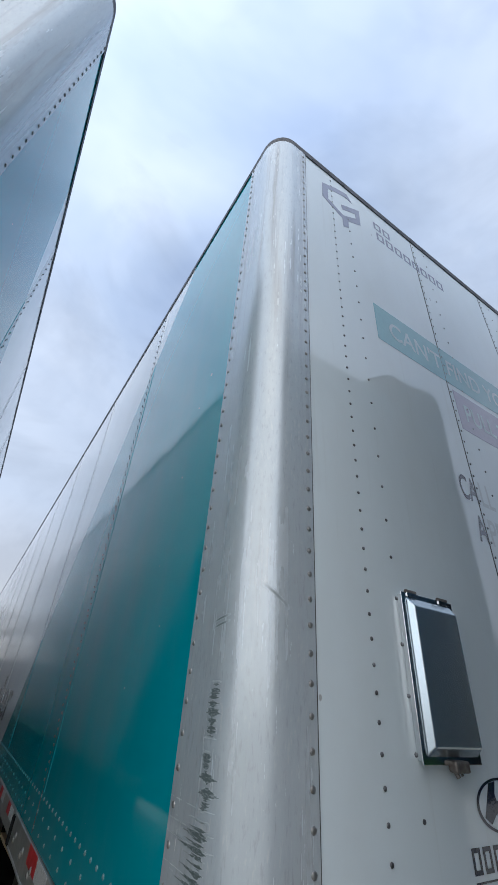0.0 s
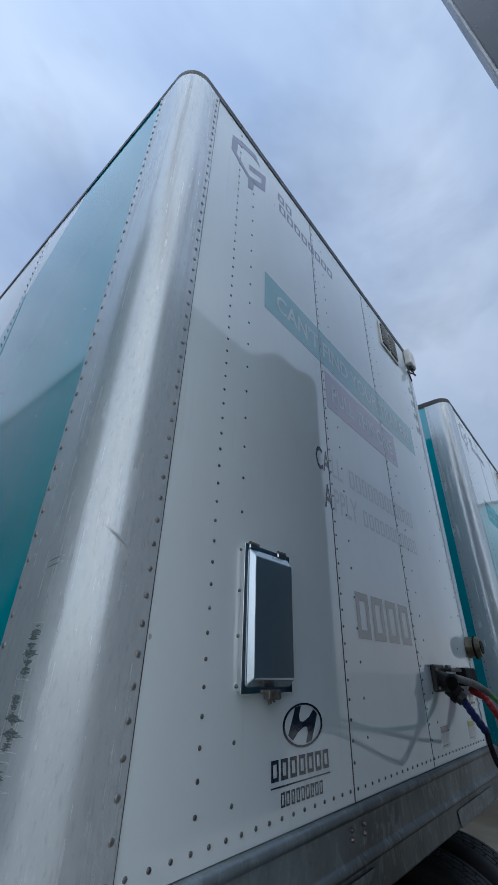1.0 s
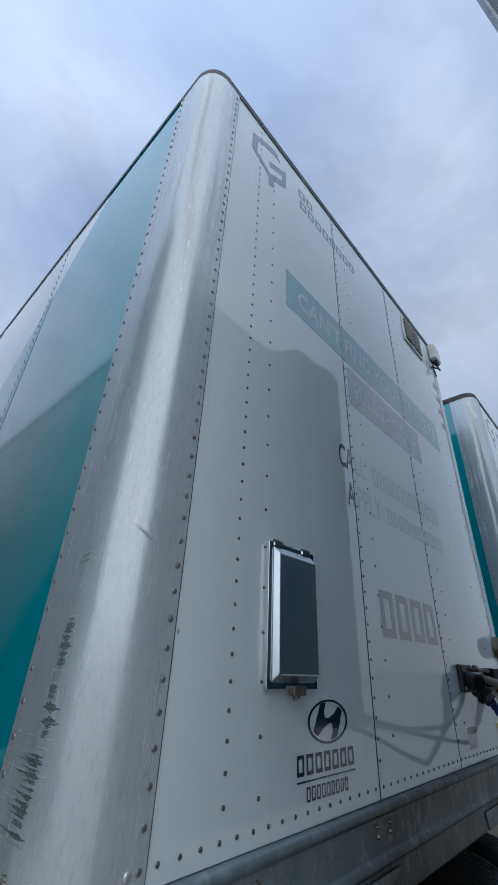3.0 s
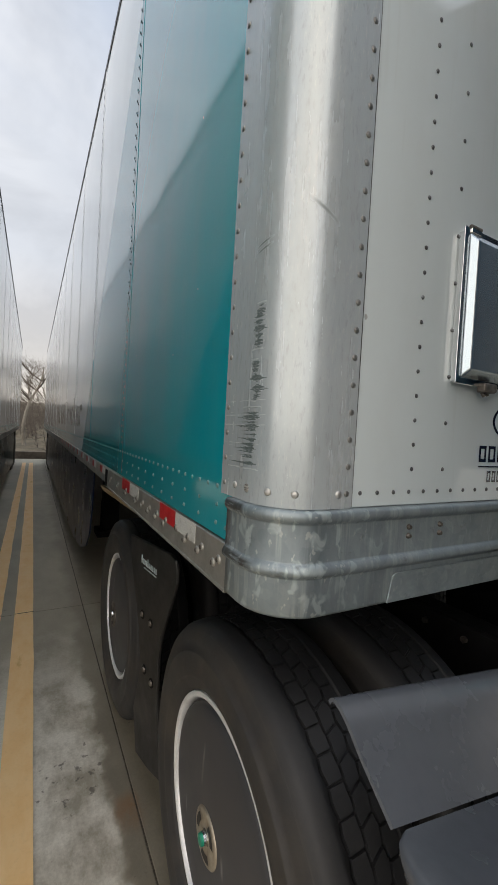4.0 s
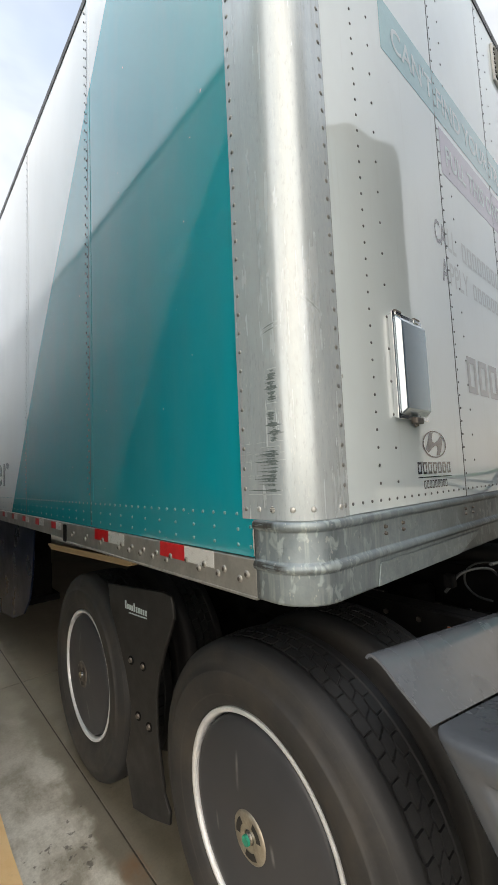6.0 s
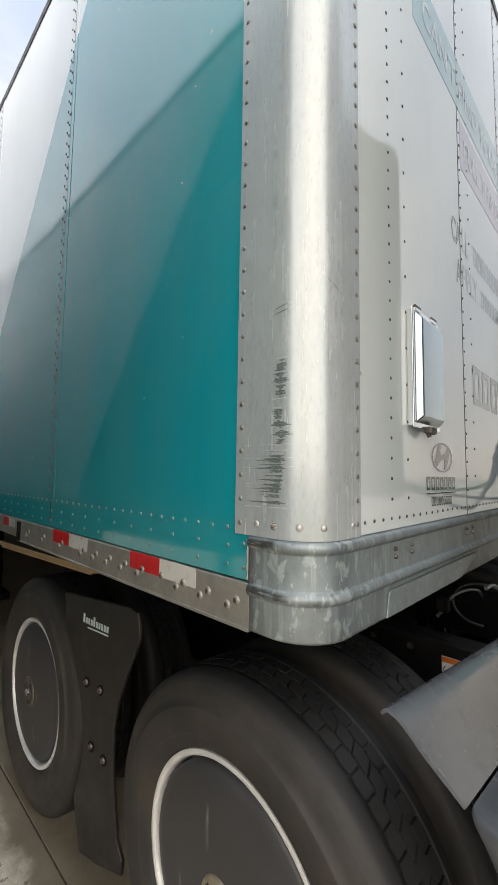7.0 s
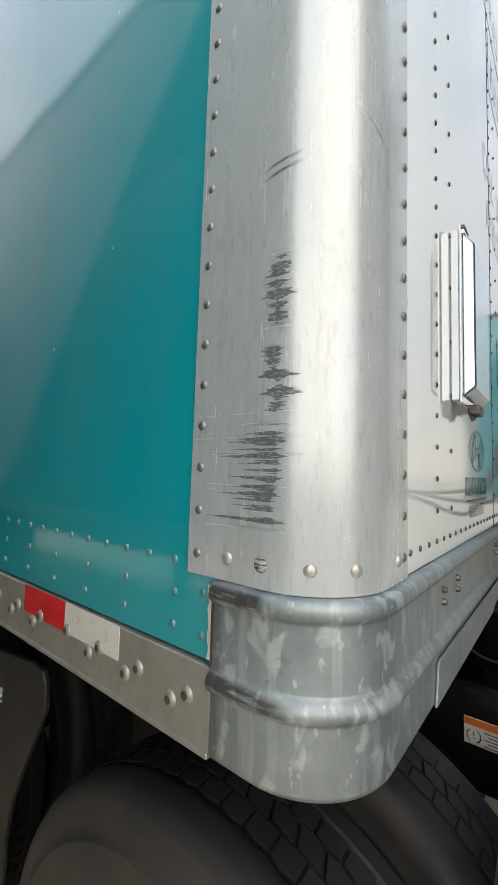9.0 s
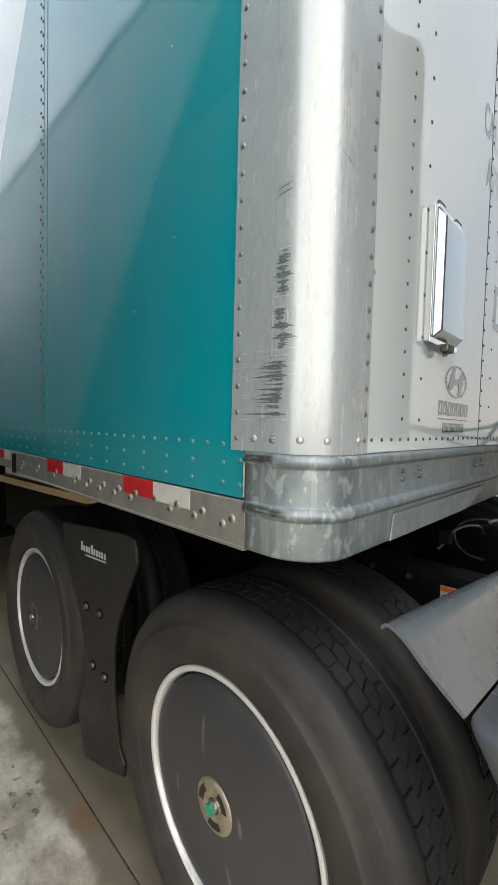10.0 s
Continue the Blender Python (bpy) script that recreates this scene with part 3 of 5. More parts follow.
for skirt in (M_DARKSKIRT, M_TEALSKIRT):
    skirt.node_tree.nodes["Principled BSDF"].inputs["Specular IOR Level"].default_value = 0.18
M_LEG = worn("dirty_grey_leg", (0.20, 0.20, 0.195), (0.10, 0.10, 0.098), 0.55, 0.3, 12.0)
M_FLANK = worn("black_inner_panel", (0.010, 0.016, 0.024), (0.008, 0.012, 0.018), 0.5, 0.0, 4.0, bump=0.05)
M_FLANK.node_tree.nodes["Principled BSDF"].inputs["Specular IOR Level"].default_value = 0.2
M_WOOD = worn("raw_timber_edge", (0.46, 0.34, 0.20), (0.34, 0.24, 0.13), 0.7, 0.0, 8.0, stretch=(1, 0.1, 1))
M_BLUEC = worn("blue_hose_sleeve", (0.015, 0.03, 0.16), (0.01, 0.02, 0.10), 0.45, 0.0, 30.0)
M_REDC = worn("red_hose_sleeve", (0.36, 0.015, 0.02), (0.24, 0.01, 0.014), 0.45, 0.0, 30.0)
M_GREENC = worn("green_cable", (0.10, 0.34, 0.06), (0.07, 0.25, 0.04), 0.45, 0.0, 30.0)
M_WHITEB = worn("white_plastic", (0.70, 0.70, 0.67), (0.55, 0.55, 0.52), 0.4, 0.0, 9.0)
M_ORANGE = worn("orange_label_print", (0.70, 0.18, 0.03), (0.62, 0.15, 0.025), 0.4)
M_STRAW = worn("faded_yellow_print", (0.55, 0.50, 0.12), (0.45, 0.41, 0.12), 0.4)
M_LABEL = worn("white_label", (0.74, 0.74, 0.72), (0.64, 0.64, 0.62), 0.4)
M_BARK = worn("pale_bark", (0.36, 0.33, 0.27), (0.16, 0.14, 0.115), 0.9, 0.0, 5.0, bump=0.4, stretch=(1, 1, 0.3))
M_TWIG = worn("grey_brown_twigs", (0.15, 0.125, 0.10), (0.08, 0.066, 0.054), 0.9, 0.0, 5.0)
M_HILL = worn("dead_grass", (0.20, 0.165, 0.10), (0.10, 0.085, 0.058), 0.95, 0.0, 0.8, bump=0.5, dist=0.05)


# ---- building helpers ----
def mesh_of(bm, name, smooth=False):
    me = bpy.data.meshes.new(name)
    if smooth:
        for e in bm.edges:
            if len(e.link_faces) == 2 and e.calc_face_angle(0.0) > 0.9:
                e.smooth = False
    bm.normal_update()
    bm.to_mesh(me)
    bm.free()
    if smooth:
        me.polygons.foreach_set("use_smooth", [True] * len(me.polygons))
    return me


def part(name, bm, mat, parent=None, label="", smooth=False):
    me = bm if isinstance(bm, bpy.types.Mesh) else mesh_of(bm, name, smooth)
    if mat is not None and not me.materials:
        me.materials.append(mat)
    ob = new(name, me)
    ob.parent = parent
    if label:
        tagged(ob, label)
    return ob


def set_in(ob, parent_pose):
    """Keeps a child of a turned part where its own coordinates say."""
    ob.matrix_parent_inverse = parent_pose.inverted()
    return ob


def thing(name, label, category, at=(0, 0, 0), group="", kind=""):
    ob = new(name)
    ob.empty_display_size = 0.2
    ob.location = at
    return tagged(ob, label, category, group, kind)


def box(lo, hi, bevel=0.0, seg=2, bm=None):
    own = bm is None
    bm = bmesh.new() if own else bm
    c = [(a + b) / 2 for a, b in zip(lo, hi)]
    s = [abs(b - a) for a, b in zip(lo, hi)]
    made = bmesh.ops.create_cube(bm, size=1, matrix=Matrix.Translation(c) @ Matrix.Diagonal((*s, 1)))
    if bevel:
        vs = set(made["verts"])
        es = [e for e in bm.edges if e.verts[0] in vs and e.verts[1] in vs]
        bmesh.ops.bevel(bm, geom=es, offset=bevel, segments=seg, affect="EDGES", profile=0.5)
    return bm


def rod(a, b, r, seg=12, r2=None, bm=None):
    bm = bmesh.new() if bm is None else bm
    a, b = Vector(a), Vector(b)
    d = b - a
    m = Matrix.Translation((a + b) / 2) @ d.to_track_quat("Z", "Y").to_matrix().to_4x4()
    bmesh.ops.create_cone(bm, cap_ends=True, segments=seg, radius1=r, radius2=r if r2 is None else r2, depth=d.length, matrix=m)
    return bm


def grid_mesh(rows, closed=False, bm=None):
    """Faces between rows of points; closed: each row is a ring."""
    bm = bmesh.new() if bm is None else bm
    vs = [[bm.verts.new(p) for p in row] for row in rows]
    for a, b in zip(vs, vs[1:]):
        n = len(a)
        for i in range(n if closed else n - 1):
            j = (i + 1) % n
            bm.faces.new((a[i], a[j], b[j], b[i]))
    return bm


def lathe(profile, seg=64, bm=None):
    """Turns (along, radius) points round the x axis."""
    rows = []
    for k in range(seg):
        a = 2 * math.pi * k / seg
        rows.append([(x, r * math.cos(a), r * math.sin(a)) for x, r in profile])
    rows.append(rows[0])
    bm = grid_mesh(rows, bm=bm)
    bmesh.ops.remove_doubles(bm, verts=bm.verts, dist=1e-5)
    return bm


def sheet(outline, depth, frame_m=None, bevel=0.0):
    """A plate: an outline in x, y given a thickness along -z, laid by a matrix."""
    bm = bmesh.new()
    f = bm.faces.new([bm.verts.new((x, y, 0)) for x, y in outline])
    bm.normal_update()
    if f.normal.z < 0:
        f.normal_flip()
    if depth:
        g = bmesh.ops.extrude_face_region(bm, geom=[f])
        bmesh.ops.translate(bm, verts=[v for v in g["geom"] if isinstance(v, bmesh.types.BMVert)], vec=(0, 0, depth))
        bmesh.ops.recalc_face_normals(bm, faces=bm.faces)
    if bevel:
        bmesh.ops.bevel(bm, geom=[e for e in bm.edges if abs(e.verts[0].co.z - e.verts[1].co.z) < 1e-6], offset=bevel, segments=2, affect="EDGES", profile=0.5)
    if frame_m:
        bmesh.ops.transform(bm, verts=bm.verts, matrix=frame_m)
    return bm


def tube(points, r, name, mat, parent, label="", res=6, seg=14):
    """A hose along a smooth curve through points, turned into a mesh."""
    pts = [Vector(p) for p in points]
    path = []
    for i in range(len(pts) - 1):
        p0, p1, p2, p3 = pts[max(i - 1, 0)], pts[i], pts[i + 1], pts[min(i + 2, len(pts) - 1)]
        for k in range(res):
            u = k / res
            path.append(0.5 * ((2 * p1) + (p2 - p0) * u + (2 * p0 - 5 * p1 + 4 * p2 - p3) * u * u + (3 * p1 - p0 - 3 * p2 + p3) * u ** 3))
    path.append(pts[-1])
    rows = []
    up = Vector((0.13, 0.21, 0.97))
    for i, p in enumerate(path):
        d = (path[min(i + 1, len(path) - 1)] - path[max(i - 1, 0)]).normalized()
        s = d.cross(up).normalized()
        v = s.cross(d)
        rr = r(i / (len(path) - 1)) if callable(r) else r
        rows.append([p + rr * (math.cos(2 * math.pi * k / seg) * s + math.sin(2 * math.pi * k / seg) * v) for k in range(seg)])
    bm = grid_mesh(rows, closed=True)
    bm.verts.ensure_lookup_table()
    bmesh.ops.holes_fill(bm, edges=[e for e in bm.edges if e.is_boundary])
    return part(name, bm, mat, parent, label, smooth=True)


def words(text, size, width=None):
    """Lettering as a flat mesh in x, y from the built-in font, its lower left corner at 0, 0; width: stretched to that."""
    cu = bpy.data.curves.new("lettering", "FONT")
    cu.body, cu.size, cu.offset = text, 1.0, 0.014
    ob = new("lettering", cu)
    me = bpy.data.meshes.new_from_object(ob.evaluated_get(bpy.context.evaluated_depsgraph_get()))
    bpy.data.objects.remove(ob)
    co = np.array([v.co for v in me.vertices])
    lo, hi = co.min(0), co.max(0)
    s = size / (hi[1] - lo[1])
    sx = width / (hi[0] - lo[0]) if width else s
    for v in me.vertices:
        v.co = ((v.co.x - lo[0]) * sx, (v.co.y - lo[1]) * s, 0)
    me.materials.clear()
    return me


def dome(r, h, seg=8):
    """A round rivet head on the plane z = 0."""
    bm = bmesh.new()
    rows = []
    for k, (f, g) in enumerate(((1.0, 0.0), (0.93, 0.45), (0.62, 0.85))):
        rows.append([(r * f * math.cos(2 * math.pi * i / seg), r * f * math.sin(2 * math.pi * i / seg), h * g) for i in range(seg)])
    grid_mesh(rows, closed=True, bm=bm)
    bm.verts.ensure_lookup_table()
    top = bm.verts.new((0, 0, h))
    ring = bm.verts[2 * seg : 3 * seg]
    for i in range(seg):
        bm.faces.new((ring[i], ring[(i + 1) % seg], top))
    bmesh.ops.recalc_face_normals(bm, faces=bm.faces)
    return mesh_of(bm, "rivet", True)


def joined(meshpts, proto, name, mat, parent):
    """Copies of one small mesh at many poses, joined into one part."""
    v0 = np.array([v.co for v in proto.vertices])
    f0 = [list(p.vertices) for p in proto.polygons]
    vs, fs = [], []
    for k, m in enumerate(meshpts):
        a = np.array(m)
        vs.append(v0 @ a[:3, :3].T + a[:3, 3])
        fs += [[i + k * len(v0) for i in f] for f in f0]
    me = bpy.data.meshes.new(name)
    me.from_pydata(np.concatenate(vs).tolist(), [], fs)
    me.polygons.foreach_set("use_smooth", [True] * len(me.polygons))
    me.materials.append(mat)
    ob = new(name, me)
    ob.parent = parent
    return tagged(ob, kind="stuff")

# ---- ground ----
ground = tagged(new("ground"), "wide grey-brown concrete yard in broad slabs", "ground", kind="structure")
bm = bmesh.new()
bmesh.ops.create_grid(bm, x_segments=2, y_segments=2, size=600, matrix=Matrix.Translation((0, 0, -0.012)))
part("ground_sheet", bm, M_CONC, ground)
SLAB_X, SLAB_Y = 3.66, 4.57
slab_mesh = mesh_of(box((0, 0, -0.2), (SLAB_X - 0.006, SLAB_Y - 0.006, 0), 0.003, 2), "slab")
slab_mesh.materials.append(M_CONC)
for i in range(-4, 5):
    for j in range(-4, 5):
        s = part("slab", slab_mesh, None, ground)
        s.location = (0.05 + i * SLAB_X, 2.96 + j * SLAB_Y, 0)
for i in range(-4, 6):
    part("joint_filler", box((0.04 + i * SLAB_X, -15.4, -0.02), (0.0515 + i * SLAB_X, 25.7, -0.0028)), M_DIRT, ground)
    part("joint_filler", box((-14.6, 2.95 + (i - 1) * SLAB_Y, -0.02), (18.4, 2.9615 + (i - 1) * SLAB_Y, -0.0026)), M_DIRT, ground)
for lo_x, hi_x in ((-0.648, -0.537), (-0.446, -0.318)):
    rows = []
    for k in range(150):
        y = -3.0 + k * 0.125
        w1, w2 = (noise.noise((lo_x * 9, y * 2.5, 3)) * 0.006, noise.noise((hi_x * 9, y * 2.5, 8)) * 0.006)
        rows.append([(lo_x + w1, y, 0.0015), (lo_x + w1, y, 0.004), (hi_x + w2, y, 0.004), (hi_x + w2, y, 0.0015)])
    tagged(part("painted_line", grid_mesh(rows), M_LINE), "worn yellow painted lane line on the concrete", "road marking", "double yellow line", "structure")

for lo_x, hi_x in ((-0.650, -0.535), (-0.448, -0.316)):
    part("joint_crack", box((lo_x, 2.952, 0.0035), (hi_x, 2.961, 0.0046)), M_DIRT, ground)

# ---- tyre, shared by all wheels ----


def tyre_mesh(tread=True, width=0.285):
    """Tyre round the x axis, outer face towards -x: smooth sidewalls, worn shoulder ribs, thin zigzag grooves and cross cuts."""
    h = width / 2
    side = [(-h + 0.050, 0.312), (-h + 0.034, 0.314), (-h + 0.018, 0.330), (-h + 0.016, 0.336), (-h + 0.010, 0.345), (-h, 0.385), (-h + 0.002, 0.42), (-h + 0.004, 0.426), (-h + 0.008, 0.428), (-h + 0.012, 0.448), (-h + 0.022, 0.472), (-h + 0.031, 0.488), (-h + 0.047, 0.4985), (-0.070, 0.5014)]
    n, e, g = (66, 0.022, 0.08) if tread else (20, 0.03, 0.055)
    marks = [-e, 0, g, g + e, 0.5 - e, 0.5, 0.5 + g, 0.5 + g + e]
    grooves = (-0.054, -0.014, 0.025, 0.063)
    cols = [(c + d, abs(d) < 0.003, i, c) for i, c in enumerate(grooves) for d in (-0.0034, -0.0021, 0.0021, 0.0034)]
    rows = []
    for k in range(n):
        for m in marks:
            a = 2 * math.pi * (k + m) / n
            row = [(x, r * math.cos(a), r * math.sin(a)) for x, r in side]
            for x, deep, i, c in cols:
                ridge = i + (1 if x > c else 0)
                cut = (m in (0, g)) if ridge % 2 else (m in (0.5, 0.5 + g))
                cut = cut and 0 < ridge < len(grooves)
                zig = 0.0024 * (abs(((m + 0.25 * (i % 2)) % 1.0) - 0.5) * 4 - 1)
                aa = a - 0.45 * x + (0.006 if i % 2 else -0.006)
                r = 0.5042 - 0.55 * x * x - (0.009 if deep and tread else 0.0075 if cut and tread else 0.0)
                row.append((x + zig, r * math.cos(aa), r * math.sin(aa)))
            row += [(-x, r * math.cos(a), r * math.sin(a)) for x, r in reversed(side)]
            rows.append(row)
    rows.append(rows[0])
    bm = grid_mesh(rows)
    bmesh.ops.remove_doubles(bm, verts=bm.verts, dist=1e-6)
    bmesh.ops.recalc_face_normals(bm, faces=bm.faces)
    for f in bm.faces:
        c = f.calc_center_median()
        f.smooth = abs(c.x) > 0.0585
    return mesh_of(bm, "tyre")


TYRE = tyre_mesh()
TYRE.materials.append(M_RUBBER)
TYRE_FAR = tyre_mesh(False)
TYRE_FAR.materials.append(M_RUBBER)

# ---- trailers ----
WIDTH, LENGTH, R = 2.60, 16.15, 0.105
Z_RAIL, Z_SIDE, Z_POST, Z_TOP = 1.182, 1.284, 1.385, 4.075
SEAMS = [1.35 + 1.255 * k for k in range(12)]
NOSE_SEAMS = (0.965, 1.627)
ON_NOSE = Matrix.Rotation(radians(90), 4, "X")
ON_SIDE = Matrix.Rotation(radians(-90), 4, "Y")
FLAT_NOSE = Matrix(((1, 0, 0, 0), (0, 0, -1, 0), (0, 1, 0, 0), (0, 0, 0, 1)))
FLAT_SIDE = Matrix(((0, 0, -1, 0), (-1, 0, 0, 0), (0, 1, 0, 0), (0, 0, 0, 1)))
RIVET = dome(0.0062, 0.0032, 10)
RIVET_BIG = dome(0.0075, 0.0040, 14)
RIVET_FLAT = dome(0.0090, 0.0016, 14)
RIVET_SMALL = dome(0.0048, 0.003)


def round_path(start, nose_end, step=12, both=False):
    """Points and outward normals along the side from y = start, round the corner and along the nose to x = nose_end."""
    pts = []
    n = 4
    for k in range(n):
        y = start + (R - start) * k / n
        pts.append((Vector((0, y, 0)), Vector((-1, 0, 0))))
    for k in range(step + 1):
        a = math.pi + (math.pi / 2) * k / step
        d = Vector((math.cos(a), math.sin(a), 0))
        pts.append((Vector((R, R, 0)) + R * d, d))
    m = max(2, int((min(nose_end, WIDTH - R) - R) / 0.1))
    for k in range(1, m + 1):
        x = R + (min(nose_end, WIDTH - R) - R) * k / m
        pts.append((Vector((x, 0, 0)), Vector((0, -1, 0))))
    if both:
        for k in range(1, step + 1):
            a = -math.pi / 2 + (math.pi / 2) * k / step
            d = Vector((math.cos(a), math.sin(a), 0))
            pts.append((Vector((WIDTH - R, R, 0)) + R * d, d))
        pts.append((Vector((WIDTH, start, 0)), Vector((1, 0, 0))))
    return pts


def corner_post(parent, mat, mirror=False):
    rows = []
    path = round_path(0.217, 0.172, 14)
    nz = 56
    for k in range(nz + 1):
        z = Z_POST + (Z_TOP - Z_POST) * k / nz
        row = []
        for i, (p, d) in enumerate(path):
            w = 0.0011 * noise.noise((p.x * 7, p.y * 7, z * 3.1)) + 0.0006 * noise.noise((p.x * 20, p.y * 20, z * 11))
            q = p + d * (0.004 + w)
            row.append((q.x, q.y, z))
        rows.append(row)
    bm = grid_mesh(rows)
    g = bmesh.ops.extrude_face_region(bm, geom=list(bm.faces))
    inner = [v for v in g["geom"] if isinstance(v, bmesh.types.BMVert)]
    for v in inner:
        c = Vector((max(v.co.x, R), max(v.co.y, R), v.co.z)) if (v.co.x < R and v.co.y < R) else None
        if c is not None:
            v.co += (c - v.co).normalized() * 0.0035
        elif v.co.x < 0.02:
            v.co.x += 0.0035
        else:
            v.co.y += 0.0035
    bmesh.ops.recalc_face_normals(bm, faces=bm.faces)
    if mirror:
        bmesh.ops.transform(bm, verts=bm.verts, matrix=Matrix.Translation((WIDTH, 0, 0)) @ Matrix.Diagonal((-1, 1, 1, 1)))
        bmesh.ops.reverse_faces(bm, faces=bm.faces)
    ob = part("corner_post", bm, mat, parent, "rounded mill-finish aluminium corner, scraped low down" if mat is M_POST else "rounded aluminium corner sheet", smooth=True)
    return ob


def sweep(path, profile):
    """A profile of (outward, height) points carried along a path."""
    return grid_mesh([[(*(p + d * o).xy, z) for o, z in profile] for p, d in path])


def plate_text(text, size, at, mat, parent, name, width=None, side=False):
    me = words(text, size, width)
    me.materials.append(mat)
    ob = part(name, me, None, parent)
    f = FLAT_SIDE if side else FLAT_NOSE
    ob.matrix_local = Matrix.Translation(at) @ f
    return ob


def decal(outline, at, mat, parent, name, side=False, lift=0.0006, label=""):
    ob = part(name, sheet(outline, lift), mat, parent, label)
    ob.matrix_local = Matrix.Translation(at) @ (FLAT_SIDE if side else FLAT_NOSE)
    return ob


def bars(widths, height, gap, at, mat, parent, name="letter_block", stroke=0.0):
    """Writing that stays plain: one block for each character, hollow where a stroke is given."""
    x = 0
    for w in widths:
        if not stroke:
            decal(((x, 0), (x + w, 0), (x + w, height), (x, height)), at, mat, parent, name)
        else:
            ring = [[(cx, cy, 0.0006) for cx, cy in ((x + d, d), (x + w - d, d), (x + w - d, height - d), (x + d, height - d))] for d in (0, stroke)]
            ob = part(name, grid_mesh(ring, closed=True), mat, parent)
            ob.matrix_local = Matrix.Translation(at) @ FLAT_NOSE
        x += w + gap


def build_trailer(near):
    if near:
        t = thing("semi_trailer", "teal and white van trailer with a scraped aluminium nose corner", "trailer", group="parked trailers")
    else:
        t = thing("semi_trailer", "teal and white van trailer parked on the concrete", "trailer", group="parked trailers")
    # side walls
    for mirror in (False, True):
        edges = [0.115] + SEAMS + [LENGTH]
        for a, b in zip(edges, edges[1:]):
            bm = bmesh.new()
            x0 = WIDTH - 0.03 if mirror else 0.0
            box((x0, a + 0.0015, Z_SIDE), (x0 + 0.03, b - 0.0015, Z_TOP), 0.0015, 1, bm)
            part("side_panel", bm, M_SIDE, t)
        for y in SEAMS:
            x0 = WIDTH - 0.0022 if mirror else -0.0018
            part("seam_strip", box((x0, y - 0.034, Z_SIDE + 0.125), (x0 + 0.004, y - 0.003, Z_TOP - 0.002), 0.0012, 1), M_SIDE, t)
            x1 = WIDTH - 0.027 if mirror else -0.0009
            part("seam_sealant", box((x1, y - 0.0035, Z_SIDE + 0.01), (x1 + 0.028, y + 0.0035, Z_TOP - 0.002)), M_SEAM, t)
    # nose
    xs = [R + 0.01, *NOSE_SEAMS, WIDTH - R - 0.01]
    for a, b in zip(xs, xs[1:]):
        part("nose_panel", box((a + 0.0015, 0, Z_POST), (b - 0.0015, 0.03, Z_TOP), 0.0015, 1), M_NOSE, t)
    for x in NOSE_SEAMS:
        part("seam_sealant", box((x - 0.0022, -0.0008, Z_POST), (x + 0.0022, 0.03, Z_TOP)), M_SEAM, t)
    post = corner_post(t, M_POST if near else M_POST2)
    corner_post(t, M_POST2, True)
    part("post_sealant", box((0.1725, -0.0022, Z_POST + 0.002), (0.1755, 0.004, Z_TOP - 0.01)), M_SEAM, t)
    # roof, top rail, floor
    part("roof", box((0.04, 0.04, Z_TOP - 0.01), (WIDTH - 0.04, LENGTH, Z_TOP + 0.03), 0.01), M_ROOF, t)
    rail = [(0.0, Z_TOP - 0.004), (0.0045, Z_TOP - 0.004), (0.0050, Z_TOP + 0.012), (0.0055, Z_TOP + 0.018), (0.0055, Z_TOP + 0.034), (0.004, Z_TOP + 0.044), (0.0, Z_TOP + 0.052), (-0.05, Z_TOP + 0.058)]
    part("top_rail", sweep(round_path(LENGTH, WIDTH, 12, True), rail), M_CAP, t, "dark worn roof edge rail")
    part("underframe", box((0.03, 0.12, Z_RAIL + 0.02), (WIDTH - 0.03, LENGTH, Z_SIDE), 0.01), M_FRAME, t, "black underframe")
    part("rear_wall", box((0, LENGTH, Z_RAIL), (WIDTH, LENGTH + 0.05, Z_TOP), 0.01), M_NOSE, t)
    # galvanised lower nose rail
    prof = [(-0.02, 1.3835), (0.009, 1.3842), (0.0145, 1.3825), (0.018, 1.378), (0.0192, 1.372), (0.0180, 1.3655), (0.0135, 1.3605), (0.0108, 1.3585), (0.0100, 1.3570), (0.0098, 1.3545),
            (0.0098, 1.2880), (0.0102, 1.2860), (0.0130, 1.2835), (0.0175, 1.2790), (0.0200, 1.2725), (0.0195, 1.2665), (0.0160, 1.2615), (0.0118, 1.2590), (0.0102, 1.2575), (0.0098, 1.2550), (0.0098, 1.190), (0.0075, 1.184), (-0.012, 1.184)]
    bm = sweep(round_path(0.164, WIDTH, 14, True), prof)
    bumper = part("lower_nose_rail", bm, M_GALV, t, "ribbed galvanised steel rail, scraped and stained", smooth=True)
    for lip in ([(0.276, 1.186), (0.289, 1.240), (0.296, 1.246), (1.02, 1.246), (0.99, 1.228), (0.93, 1.216), (0.88, 1.200), (0.82, 1.186)], [(1.78, 1.186), (1.76, 1.236), (1.77, 1.240), (2.30, 1.240), (2.29, 1.186)]):
        ob = part("lap_plate", sheet(lip, 0.004, bevel=0.0012), M_GALV, bumper)
        ob.matrix_local = Matrix.Translation((0, -0.0108, 0)) @ FLAT_NOSE
    # bottom rails with lip, tape and bolts
    for mirror in (False, True):
        bm = bmesh.new()
        box((-0.006, 0.168, Z_RAIL), (0.01, 1.72, Z_SIDE - 0.003), 0.0018, 1, bm)
        box((-0.004, 1.724, Z_RAIL + 0.012), (0.01, LENGTH, Z_SIDE - 0.003), 0.0018, 1, bm)
        box((-0.009, 0.168, Z_RAIL - 0.004), (0.03, 1.72, Z_RAIL + 0.004), 0.0015, 1, bm)
